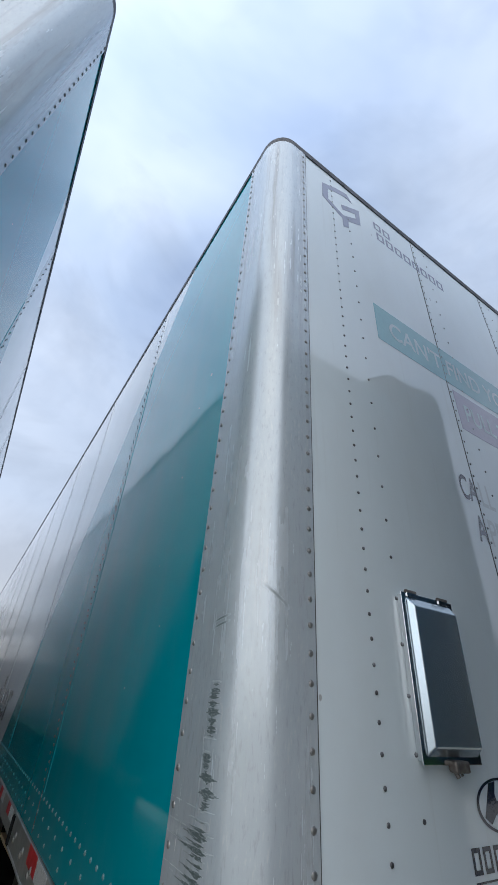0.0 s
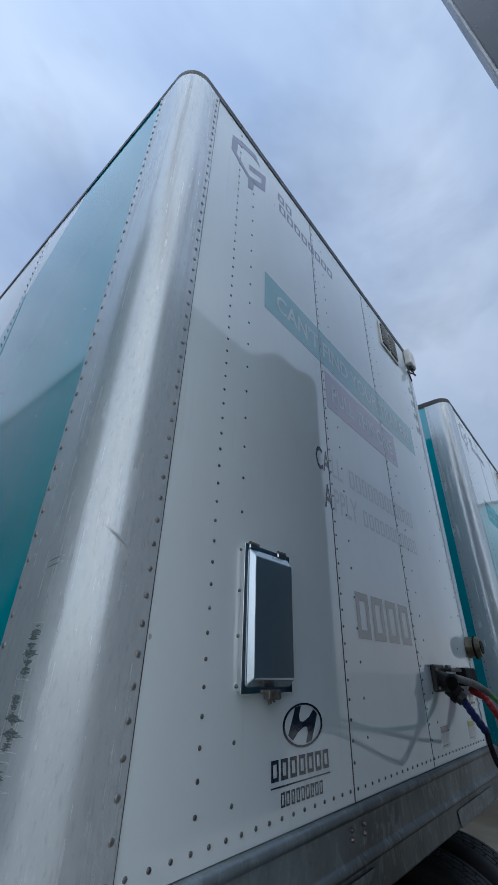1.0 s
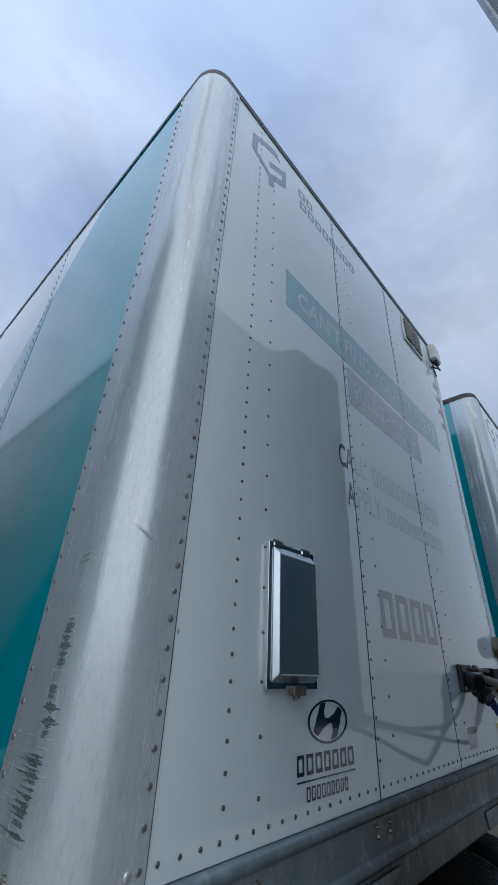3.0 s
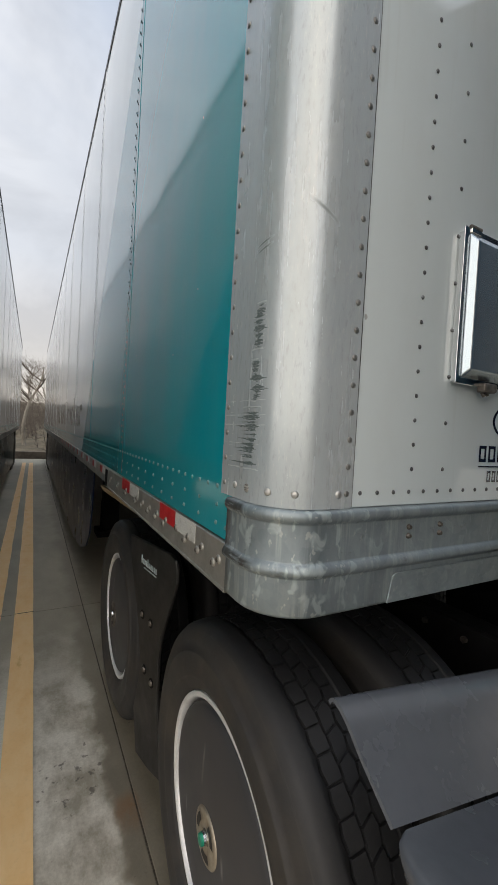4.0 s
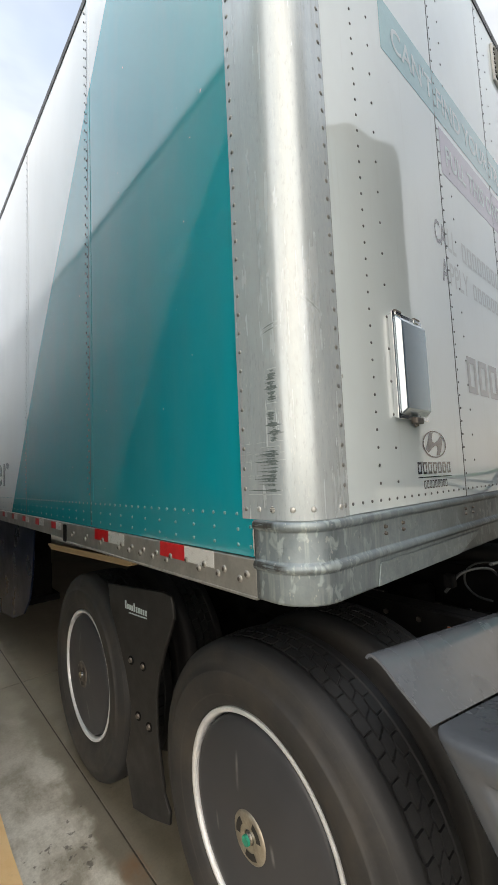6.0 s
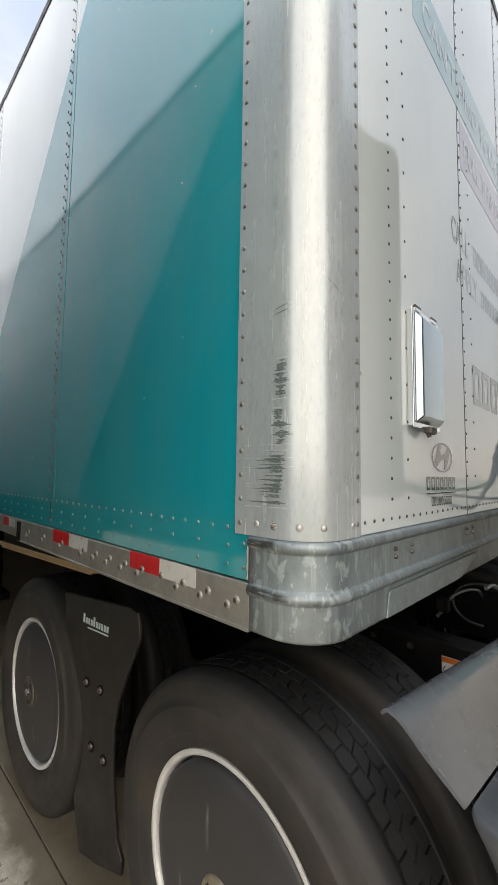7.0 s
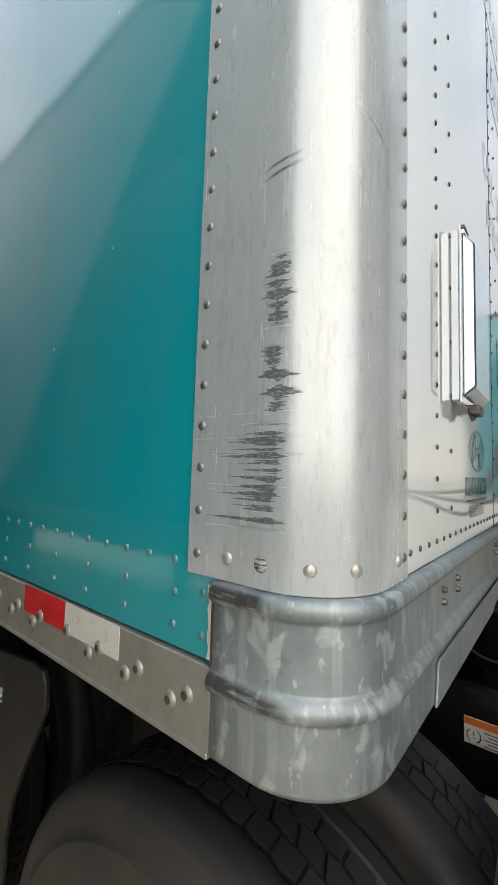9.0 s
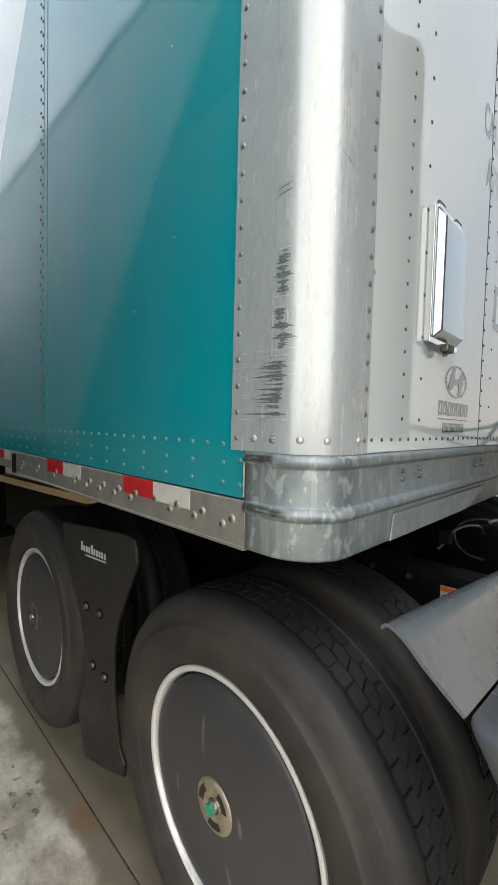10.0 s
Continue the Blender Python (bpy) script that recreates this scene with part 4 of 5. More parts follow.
        if mirror:
            bmesh.ops.transform(bm, verts=bm.verts, matrix=Matrix.Translation((WIDTH, 0, 0)) @ Matrix.Diagonal((-1, 1, 1, 1)))
            bmesh.ops.reverse_faces(bm, faces=bm.faces)
        rail_ob = part("bottom_rail", bm, M_RAIL, t, "dull aluminium lower side rail")
        if mirror and near:
            continue
        flip = Matrix.Translation((WIDTH, 0, 0)) @ Matrix.Diagonal((-1, 1, 1, 1)) if mirror else Matrix.Identity(4)
        for k in range(14):
            y0 = 0.353 + 0.617 * k if k < 2 else 1.80 + 0.36 * (k - 2)
            h, zb = (0.049, 1.233) if k < 2 else (0.04, 1.235)
            x0, x1, red, gap = (-0.0068, -0.0055, (0.161, 0.319), 0.160) if k < 2 else (-0.0048, -0.0035, (0.1, 0.19), 0.099)
            for name, a, b, mat, say in (("red_tape", y0 + red[0], y0 + red[1], M_RED, "red reflective tape"), ("white_tape", y0, y0 + gap, M_TAPE, "silver-white reflective tape")):
                bm = box((x0, a, zb), (x1, b, zb + h))
                bmesh.ops.transform(bm, verts=bm.verts, matrix=flip)
                part(name, bm, mat, rail_ob, say)
    part("rail_bracket", box((-0.012, 1.70, Z_RAIL - 0.002), (0.03, 1.745, Z_SIDE - 0.012), 0.003, 1), M_FRAME, t)
    # side skirt
    for mirror in (False, True):
        for k, (outline, mat) in enumerate(((((2.56, 1.19), (2.60, 0.86), (2.68, 0.67), (2.85, 0.53), (3.2, 0.42), (3.8, 0.35), (5.5, 0.31), (5.5, 1.19)), M_DARKSKIRT if near else M_TEALSKIRT),
                                            (((5.51, 1.19), (5.51, 0.31), (12.6, 0.29), (12.6, 1.19)), M_DARKSKIRT if near else M_TEALSKIRT))):
            bm = sheet([(-a, b) for a, b in outline], 0.012, bevel=0.003)
            ob = part("side_skirt", bm, mat, t, "glossy dark curved skirt panel" if k == 0 else "dark straight skirt panel")
            ob.matrix_local = Matrix.Translation((WIDTH - 0.035 if mirror else 0.047, 0, 0)) @ FLAT_SIDE
    # landing gear
    foot_z = 0.42 if near else 0.0
    for x in (0.34, WIDTH - 0.34):
        leg = part("landing_leg", box((x - 0.075, 3.53, foot_z + 0.32), (x + 0.075, 3.65, 1.2), 0.006), M_FRAME, t)
        part("inner_leg", box((x - 0.08, 3.52, foot_z + 0.06), (x + 0.08, 3.66, foot_z + 0.33), 0.006), M_FRAME if near else M_LEG, leg)
        part("foot_pad", box((x - 0.13, 3.46, foot_z), (x + 0.13, 3.72, foot_z + 0.06), 0.006), M_FRAME, leg)
    for y in (13.3, 14.6):
        for x in (0.20, WIDTH - 0.20):
            part("trailer_tyre", TYRE_FAR, None, t).matrix_local = Matrix.Translation((x, y, 0.5))
    for x in (0.08, WIDTH - 0.68):
        part("mud_flap", box((x, 15.3, 0.2), (x + 0.6, 15.31, 1.15), 0.002, 1), M_BLACK, t)
    rows = []
    for k in range(13):
        z = Z_SIDE + 0.006 + (Z_POST - Z_SIDE - 0.014) * k / 12
        w = 0.017 + 0.007 * noise.noise((3.1, k * 0.9, 0.4))
        rows.append([(0.001, 0.1635, z), (-0.007, 0.1645, z), (-0.0075, 0.1645 + w * 0.6, z), (0.001, 0.1645 + w, z)])
    part("edge_sealant", grid_mesh(rows), M_LABEL, t, "smeared white sealant bead", smooth=True)
    part("sealant_crack", box((-0.0125, 0.1632, Z_SIDE - 0.01), (0.004, 0.1648, Z_POST - 0.004)), M_SEAM, t)
    part("joint_gap", box((-0.002, 0.1625, Z_RAIL + 0.004), (0.01, 0.1685, Z_SIDE + 0.002)), M_SEAM, t)
    # nose graphics, on the white panels
    decal(((0.535, 2.985), (2.19, 2.985), (2.19, 3.20), (0.535, 3.20)), (0, -0.0002, 0), M_BAND, t, "green_band", label="faded sea-green stripe with pale capitals")
    decal(((0.995, 2.745), (1.80, 2.745), (1.80, 2.955), (0.995, 2.955)), (0, -0.0002, 0), M_PURPLE, t, "mauve_band", label="faded mauve stripe with pale capitals")
    plate_text("CAN'T FIND YOUR TRAILER?", 0.10, (0.615, -0.0016, 3.042), M_PALE, t, "lettering", 1.50)
    plate_text("PULL THIS ONE", 0.095, (1.05, -0.0016, 2.803), M_PALE, t, "lettering", 0.70)
    # letters past the seam are paled in colour for the reflection over them
    plate_text("CA", 0.10, (0.868, -0.0008, 2.395), M_NAVY, t, "lettering", 0.105)
    plate_text("LL", 0.10, (0.990, -0.0008, 2.395), M_WASHED, t, "lettering", 0.085)
    plate_text("A", 0.10, (0.912, -0.0008, 2.245), M_NAVY, t, "lettering", 0.058)
    plate_text("PPLY", 0.10, (0.988, -0.0008, 2.245), M_WASHED, t, "lettering", 0.20)
    bars([0.048] * 12, 0.088, 0.014, (1.14, -0.0004, 2.398), M_WASHED, t, stroke=0.013)
    bars([0.044] * 11, 0.075, 0.014, (1.24, -0.0004, 2.252), M_WASHED, t, stroke=0.012)
    bars([0.105] * 4, 0.158, 0.028, (1.085, -0.0004, 1.808), M_MARK, t, stroke=0.029)
    # company mark: an open angular ring with a tail
    mark = ((0.280, 3.928), (0.373, 3.984), (0.451, 4.015), (0.488, 3.958), (0.447, 3.968), (0.383, 3.945), (0.318, 3.910), (0.315, 3.810), (0.409, 3.760), (0.500, 3.826), (0.500, 3.872), (0.407, 3.814),
            (0.402, 3.855), (0.534, 3.938), (0.530, 3.795), (0.442, 3.738), (0.439, 3.680), (0.403, 3.655), (0.401, 3.728), (0.278, 3.795))
    decal(mark, (0, -0.0004, 0), M_LOGO, t, "angular_mark")
    bars([0.056] * 2, 0.066, 0.014, (0.64, -0.0004, 3.885), M_LOGO, t, stroke=0.014)
    bars([0.056] * 8, 0.070, 0.014, (0.65, -0.0004, 3.79), M_LOGO, t, stroke=0.014)
    bars([0.09], 0.05, 0.02, (2.36, -0.0004, 3.62), M_GREYV, t)
    bars([0.09], 0.05, 0.02, (2.36, -0.0004, 3.50), M_GREYV, t)
    bars([0.09], 0.05, 0.02, (2.36, -0.0004, 3.38), M_GREYV, t)
    bars([0.09], 0.05, 0.02, (2.36, -0.0004, 3.26), M_GREYV, t)
    # maker's plate: oval ring with a slanted bar, two rows of blocks
    cx, cz = 0.715, 1.582
    for k, (r1, r2) in enumerate(((1.0, 0.90),)):
        bm = bmesh.new()
        rows = [[(0.094 * f * math.cos(a), 0.048 * f * math.sin(a), 0.0006) for f in (r1, r2)] for a in [2 * math.pi * i / 48 for i in range(49)]]
        grid_mesh(rows, bm=bm)
        ob = part("oval_ring", bm, M_NAVY, t)
        ob.matrix_local = Matrix.Translation((cx, -0.0008, cz)) @ FLAT_NOSE
    decal(((-0.070, -0.019), (-0.050, -0.030), (-0.027, -0.015), (0.001, -0.005), (0.017, -0.006), (0.020, -0.020), (0.010, -0.040), (0.036, -0.037), (0.052, -0.012), (0.068, 0.020),
           (0.050, 0.031), (0.027, 0.015), (-0.001, 0.006), (-0.017, 0.008), (-0.020, 0.020), (-0.010, 0.042), (-0.036, 0.039), (-0.052, 0.012)), (cx, -0.0008, cz), M_NAVY, t, "slanted_bar")
    bars([0.029] * 7, 0.040, 0.0090, (0.575, -0.0004, 1.480), M_NAVY, t, stroke=0.0075)
    decal(((0, 0), (0.262, 0), (0.262, 0.003), (0, 0.003)), (0.575, -0.0004, 1.4675), M_NAVY, t, "thin_rule")
    bars([0.0155] * 9, 0.027, 0.0055, (0.612, -0.0004, 1.431), M_NAVY, t, stroke=0.0042)
    # vent
    vent = part("vent_frame", box((1.89, -0.012, 3.775), (2.20, 0.0, 4.01), 0.004), M_WHITEB, t, "white louvred air vent")
    for k in range(2):
        for j in range(7):
            x, z = 1.908 + 0.145 * k, 3.794 + 0.029 * j
            part("slot", box((x, -0.0135, z), (x + 0.128, -0.0115, z + 0.019)), M_FRAME, vent)
            part("louvre", box((x, -0.021, z + 0.018), (x + 0.128, -0.0118, z + 0.022)), M_WHITEB, vent)
    # white tracker housing with a lead
    unit = part("tracker_housing", box((2.40, -0.055, 3.925), (2.53, -0.004, 4.075), 0.012, 3), M_WHITEB, t, "white plastic housing by the roof edge")
    part("connector_plug", box((2.445, -0.045, 3.895), (2.50, -0.015, 3.928), 0.005), M_BLACK, unit)
    tube([(2.47, -0.03, 3.90), (2.48, -0.04, 3.84), (2.44, -0.05, 3.82), (2.40, -0.02, 3.83), (2.43, -0.006, 3.86), (2.49, -0.006, 3.80)], 0.006, "lead", M_BLACK, unit)
    # round marker fitting on the far post
    lamp = part("round_fitting", rod((2.455, -0.002, 1.842), (2.455, -0.042, 1.842), 0.057, 24, 0.052), M_OLIVE, t, "round olive-brown fitting by the corner")
    part("clamp_band", rod((2.455, -0.043, 1.842), (2.455, -0.052, 1.842), 0.060, 24), M_FRAME, lamp)
    part("front_ring", rod((2.455, -0.052, 1.842), (2.455, -0.076, 1.842), 0.056, 24, 0.048), M_OLIVE, lamp)
    part("lens", rod((2.455, -0.074, 1.842), (2.455, -0.080, 1.842), 0.034, 24), M_FRAME, lamp)
    # rivets
    far, big, teal = [], [], []
    T = Matrix.Translation
    near_rows = []
    for k in range(51):
        rows_here = near_rows if near and k < 25 else far
        rows_here.append(T((0.158, -0.004, 1.413 + 0.0522 * k)) @ ON_NOSE)
        far.append(T((WIDTH - 0.158, -0.004, 1.413 + 0.0522 * k)) @ ON_NOSE)
    for k in range(50):
        rows_here = near_rows if near and k < 25 else far
        rows_here.append(T((-0.004, 0.201, 1.411 + 0.0539 * k)) @ ON_SIDE)
        far.append(T((WIDTH + 0.004, 0.201, 1.411 + 0.0539 * k)) @ Matrix.Rotation(radians(90), 4, "Y"))
    small = []
    for k in range(50):
        z = 1.4617 + 0.0522 * k
        small.append(T((0.341, 0, z)) @ ON_NOSE)
        if k % 2 == 0:
            small.append(T((0.443, 0, z)) @ ON_NOSE)
        for x in NOSE_SEAMS:
            small.append(T((x + 0.014, 0, z + 0.011)) @ ON_NOSE)
            if k % 2:
                small.append(T((x + 0.114, 0, z + 0.012)) @ ON_NOSE)
        if k % 3 == 1:
            small.append(T((2.25, 0, z)) @ ON_NOSE)
        if k % 2 == 0:
            small.append(T((2.395, 0, z + 0.02)) @ ON_NOSE)
    x = 0.197
    while x < WIDTH - 0.2:
        small.append(T((x, 0, 1.413)) @ ON_NOSE)
        x += 0.0465
    for p, d in ((Vector((0, 0.150, 0)), Vector((-1, 0, 0))), (Vector((0, 0.101, 0)), Vector((-1, 0, 0))), *((Vector((R, R, 0)) + R * Vector((math.cos(a), math.sin(a), 0)), Vector((math.cos(a), math.sin(a), 0))) for a in (radians(212), radians(239))), (Vector((0.138, 0, 0)), Vector((0, -1, 0)))):
        m = T((*(p + d * 0.004).xy, 1.412)) @ d.to_track_quat("Z", "Y").to_matrix().to_4x4()
        big.append(m)
    y, k = 0.246, 0
    while y < LENGTH - 0.1:
        teal.append(T((0, y, 1.396)) @ ON_SIDE)
        if k % 2 == 0:
            teal.append(T((0, y - 0.002, 1.354)) @ ON_SIDE)
            teal.append(T((0, y - 0.001, 1.312)) @ ON_SIDE)
        y += 0.0548
        k += 1
    teal += [T((0, 0.192, 1.363)) @ ON_SIDE, T((0, 0.192, 1.311)) @ ON_SIDE]
    seam = []
    for y in SEAMS:
        z = 1.44
        while z < Z_TOP - 0.02:
            seam.append(T((0, y + 0.018, z)) @ ON_SIDE)
            seam.append(T((0, y + 0.040, z + 0.026)) @ ON_SIDE)
            z += 0.0525
    if near:
        for m in near_rows:
            part("rivet", RIVET, M_RIVET, post).matrix_local = m
        for k, m in enumerate(big):
            part("rivet", RIVET_FLAT if k == 1 else RIVET_BIG, M_SCRAPED if k == 1 else M_BRIGHT, post, "rivet head scraped flat" if k == 1 else "").matrix_local = m
        close = [m for m in teal if m.translation.y < 1.6]
        for m in close:
            part("rivet", RIVET_T, M_TEALR, t).matrix_local = m
        teal = [m for m in teal if m.translation.y >= 1.6]
        for k in range(16):
            y = 0.231 + 0.0985 * k
            for dy, dz in ((0.0, 0.0), (-0.030, 0.016)):
                if 0.50 < y + dy < 0.53 or (k > 8 and k % 2):
                    continue
                b = part("bolt", BUTTON, M_BOLT, t)
                b.matrix_local = T((-0.006, y + dy + 0.006, 1.222 + dz)) @ ON_SIDE
                part("bolt_socket", rod((0, 0, 0.0042), (0, 0, 0.0054), 0.0052, 12), M_LATCH, b)
        for x, z in ((0.332, 1.340), (0.332, 1.321), (0.432, 1.340), (0.432, 1.321), (0.915, 1.340), (0.915, 1.321), (0.985, 1.340), (0.985, 1.321)):
            part("bolt", rod((x, -0.0095, z), (x, -0.0165, z), 0.0065, 8, 0.004), M_LATCH, bumper)
    else:
        far += near_rows + big
        flip = Matrix.Translation((WIDTH, 0, 0)) @ Matrix.Diagonal((-1, 1, 1, 1))
        teal += [flip @ m for m in teal]
        seam += [flip @ m for m in seam]
    edge = [T((-0.0048, 0.24 + 0.107 * k, Z_TOP + 0.008)) @ ON_SIDE for k in range(148)]
    edge += [T((WIDTH + 0.0048, 0.24 + 0.107 * k, Z_TOP + 0.008)) @ Matrix.Rotation(radians(90), 4, "Y") for k in range(148)]
    edge += [T((0.22 + 0.107 * k, -0.0048, Z_TOP + 0.008)) @ ON_NOSE for k in range(21)]
    joined(edge, RIVET_SMALL, "edge_rivets", M_CAP, t)
    joined(far, RIVET, "post_rivets", M_RIVET, t)
    joined(small, RIVET_SMALL, "nose_rivets", M_DARKR, t)
    joined(teal, RIVET_SMALL, "rail_rivets", M_TEALR, t)
    joined(seam, RIVET_T, "seam_rivets", M_DARKR, t)
    return t


RIVET_T = dome(0.0055, 0.003, 10)
BUTTON = dome(0.0110, 0.0050, 14)
trailer = build_trailer(True)
plain = build_trailer(False)
plain.matrix_basis = pose(3.36, -0.07, 0)
tagged(plain, "teal and white van trailer parked alongside, nose level")
left = copy_thing(plain, pose(-0.80 - WIDTH, -0.035, 0))
tagged(left, "teal and white dry van trailer standing on its landing legs")
third = copy_thing(plain, pose(6.75, -1.15, 0))
tagged(third, "teal and white dry van trailer parked further along the row")
plate_text("ThankATrucker", 0.29, (-0.0008, 7.40, 1.49), M_GREYV, trailer, "lettering", 4.2, side=True)

# ---- document box on the nose ----
dbox = thing("document_box", "polished stainless steel document box riveted to the trailer nose", "box")
part("box_body", box((0.444, -0.0165, 1.660), (0.634, -0.0005, 1.993), 0.002, 1), M_CHROME, dbox)
part("rim_flange", box((0.4385, -0.0205, 1.655), (0.640, -0.0165, 1.999), 0.0014, 2), M_CHROME, dbox, "bright folded rim")
bm = box((0.4525, -0.040, 1.668), (0.628, -0.0205, 1.987), 0.0)
for v in bm.verts:
    if v.co.y < -0.03:
        v.co.x += 0.009 if v.co.x < 0.5 else -0.004
        v.co.z += 0.018 if v.co.z < 1.8 else -0.022
bmesh.ops.bevel(bm, geom=list(bm.edges), offset=0.004, segments=4, affect="EDGES", profile=0.5)
lid = part("lid", bm, M_LID, dbox, "raised satin-bright lid")
for x in (0.475, 0.60):
    h = part("hinge", rod((x - 0.018, -0.020, 2.001), (x + 0.018, -0.020, 2.001), 0.005, 10), M_LATCH, dbox)
    part("hinge_leaf", box((x - 0.018, -0.0235, 1.988), (x + 0.018, -0.019, 2.001), 0.001, 1), M_CHROME, h)
latch = part("latch", box((0.525, -0.036, 1.643), (0.572, -0.014, 1.664), 0.004, 2), M_LATCH, dbox, "dirty metal latch")
part("latch_ring", rod((0.542, -0.018, 1.645), (0.545, -0.022, 1.634), 0.0045, 10), M_LATCH, latch)
part("latch_pin", rod((0.560, -0.018, 1.645), (0.562, -0.020, 1.637), 0.003, 8), M_LATCH, latch)

# ---- couplings and hoses at the nose ----
sock = thing("electric_socket", "black connector socket on the trailer nose", "connector")
part("socket_plate", box((1.755, -0.022, 1.635), (1.90, -0.0005, 1.742), 0.006), M_BLACK, sock)
for dx, dz in ((0.018, 0.016), (0.018, 0.088), (0.125, 0.088)):
    part("plate_bolt", rod((1.755 + dx, -0.021, 1.635 + dz), (1.755 + dx, -0.030, 1.635 + dz), 0.009, 6), M_LATCH, sock)
part("socket_lid", box((1.86, -0.062, 1.715), (2.03, -0.026, 1.730), 0.006), M_BLACK, sock)
part("lid_hinge", rod((1.90, -0.03, 1.735), (1.95, -0.03, 1.735), 0.008, 10), M_LATCH, sock)
part("socket_barrel", rod((1.825, -0.018, 1.678), (1.800, -0.070, 1.670), 0.040, 18, 0.037), M_BLACK, sock)
part("socket_mouth", rod((1.800, -0.071, 1.670), (1.797, -0.075, 1.669), 0.027, 18), M_FRAME, sock)
part("plug", rod((1.835, -0.045, 1.652), (1.838, -0.098, 1.608), 0.033, 16, 0.028), M_BLACK, sock)
part("plug_collar", rod((1.836, -0.066, 1.634), (1.837, -0.082, 1.621), 0.037, 18), M_FRAME, sock)
glad = thing("gladhand", "dark cast air coupling on the trailer nose", "coupling")
part("body", box((2.13, -0.05, 1.655), (2.33, -0.0005, 1.735), 0.008), M_FRAME, glad)
part("handle", rod((2.335, -0.012, 1.640), (2.312, -0.066, 1.612), 0.028, 16, 0.021), M_REDC, glad)


def coil(n, r0, r1):
    return lambda u: r0 + r1 * abs(math.sin(u * n * math.pi))


h1 = thing("blue_air_hose", "black hose with ribbed blue sleeve", "hose")
tube([(1.838, -0.092, 1.612), (1.853, -0.099, 1.592), (1.889, -0.119, 1.540), (1.926, -0.140, 1.491)], coil(7, 0.0140, 0.0035), "sleeve", M_BLUEC, h1, "ribbed blue sleeve", 16)
tube([(1.926, -0.140, 1.491), (1.864, -0.160, 1.4435), (1.832, -0.180, 1.395), (1.832, -0.205, 1.363), (1.856, -0.235, 1.346), (1.880, -0.262, 1.342), (1.87, -0.32, 1.355), (1.82, -0.45, 1.41), (1.78, -0.80, 1.50), (1.75, -1.25, 1.52)], 0.0105, "hose", M_FRAME, h1)
h2 = thing("red_air_hose", "black hose with ribbed red sleeve", "hose")
tube([(2.312, -0.063, 1.614), (2.306, -0.085, 1.582), (2.317, -0.110, 1.529), (2.337, -0.135, 1.486)], coil(7, 0.0145, 0.0035), "sleeve", M_REDC, h2, "ribbed red sleeve", 16)
tube([(2.337, -0.135, 1.486), (2.334, -0.160, 1.437), (2.395, -0.200, 1.389), (2.38, -0.30, 1.38), (2.25, -0.50, 1.41), (2.05, -0.85, 1.50), (1.9, -1.25, 1.55)], 0.0100, "hose", M_FRAME, h2)
h3 = thing("green_cable", "green electric cable with a spring end", "cable")
tube([(1.90, -0.055, 1.692), (1.990, -0.0775, 1.679), (2.085, -0.100, 1.661), (2.173, -0.125, 1.629)], coil(16, 0.014, 0.003), "spring_end", M_LEG, h3, "", 12)
tube([(2.173, -0.125, 1.629), (2.225, -0.160, 1.575), (2.245, -0.200, 1.520), (2.20, -0.255, 1.467), (2.10, -0.38, 1.44), (2.0, -0.6, 1.44), (1.9, -0.9, 1.5), (1.8, -1.25, 1.55)], 0.0110, "cable", M_GREENC, h3)
for k, (x, z, w, head) in enumerate(((1.760, 1.435, 0.105, M_GREYV), (2.165, 1.430, 0.11, M_STRAW))):
    st = thing("warning_sticker", "small worn white sticker with a grey header" if k == 0 else "small worn white sticker with a yellow header", "sticker", group="stickers on the nose")
    part("paper", box((x, -0.0012, z), (x + w, -0.0002, z + 0.075)), M_LABEL, st)
    part("header", box((x + 0.003, -0.002, z + 0.052), (x + w - 0.003, -0.0011, z + 0.073)), head, st)
    part("print_line", box((x + 0.012, -0.002, z + 0.006), (x + w * 0.6, -0.0011, z + 0.010)), M_GREYV, st)
st = thing("red_label", "small red and white label on the nose", "sticker", group="stickers on the nose")
part("paper", box((2.285, -0.0012, 1.55), (2.395, -0.0002, 1.74)), M_LABEL, st)
part("header", box((2.288, -0.002, 1.665), (2.392, -0.0011, 1.737)), M_RED, st)
for k in range(3):
    part("print_line", box((2.295, -0.002, 1.572 + 0.028 * k), (2.375 - 0.02 * (k % 2), -0.0011, 1.581 + 0.028 * k)), M_GREYV, st)

# ---- tractor ----
tractor = thing("tractor_unit", "dark grey highway tractor coupled under the trailer nose", "truck")
RIM = mesh_of(lathe([(-0.03, 0.2945), (-0.095, 0.2965), (-0.113, 0.2995), (-0.1180, 0.3035), (-0.1200, 0.309), (-0.1175, 0.3165), (-0.105, 0.3195), (-0.08, 0.313)], 96), "rim", True)
RIM.materials.append(M_RING)
COVER = mesh_of(lathe([(-0.136, 0.0), (-0.1355, 0.06), (-0.132, 0.13), (-0.125, 0.205), (-0.118, 0.258), (-0.114, 0.280), (-0.110, 0.2870), (-0.103, 0.2895), (-0.05, 0.2900)], 96), "wheel_cover", True)
COVER.materials.append(M_COVER)


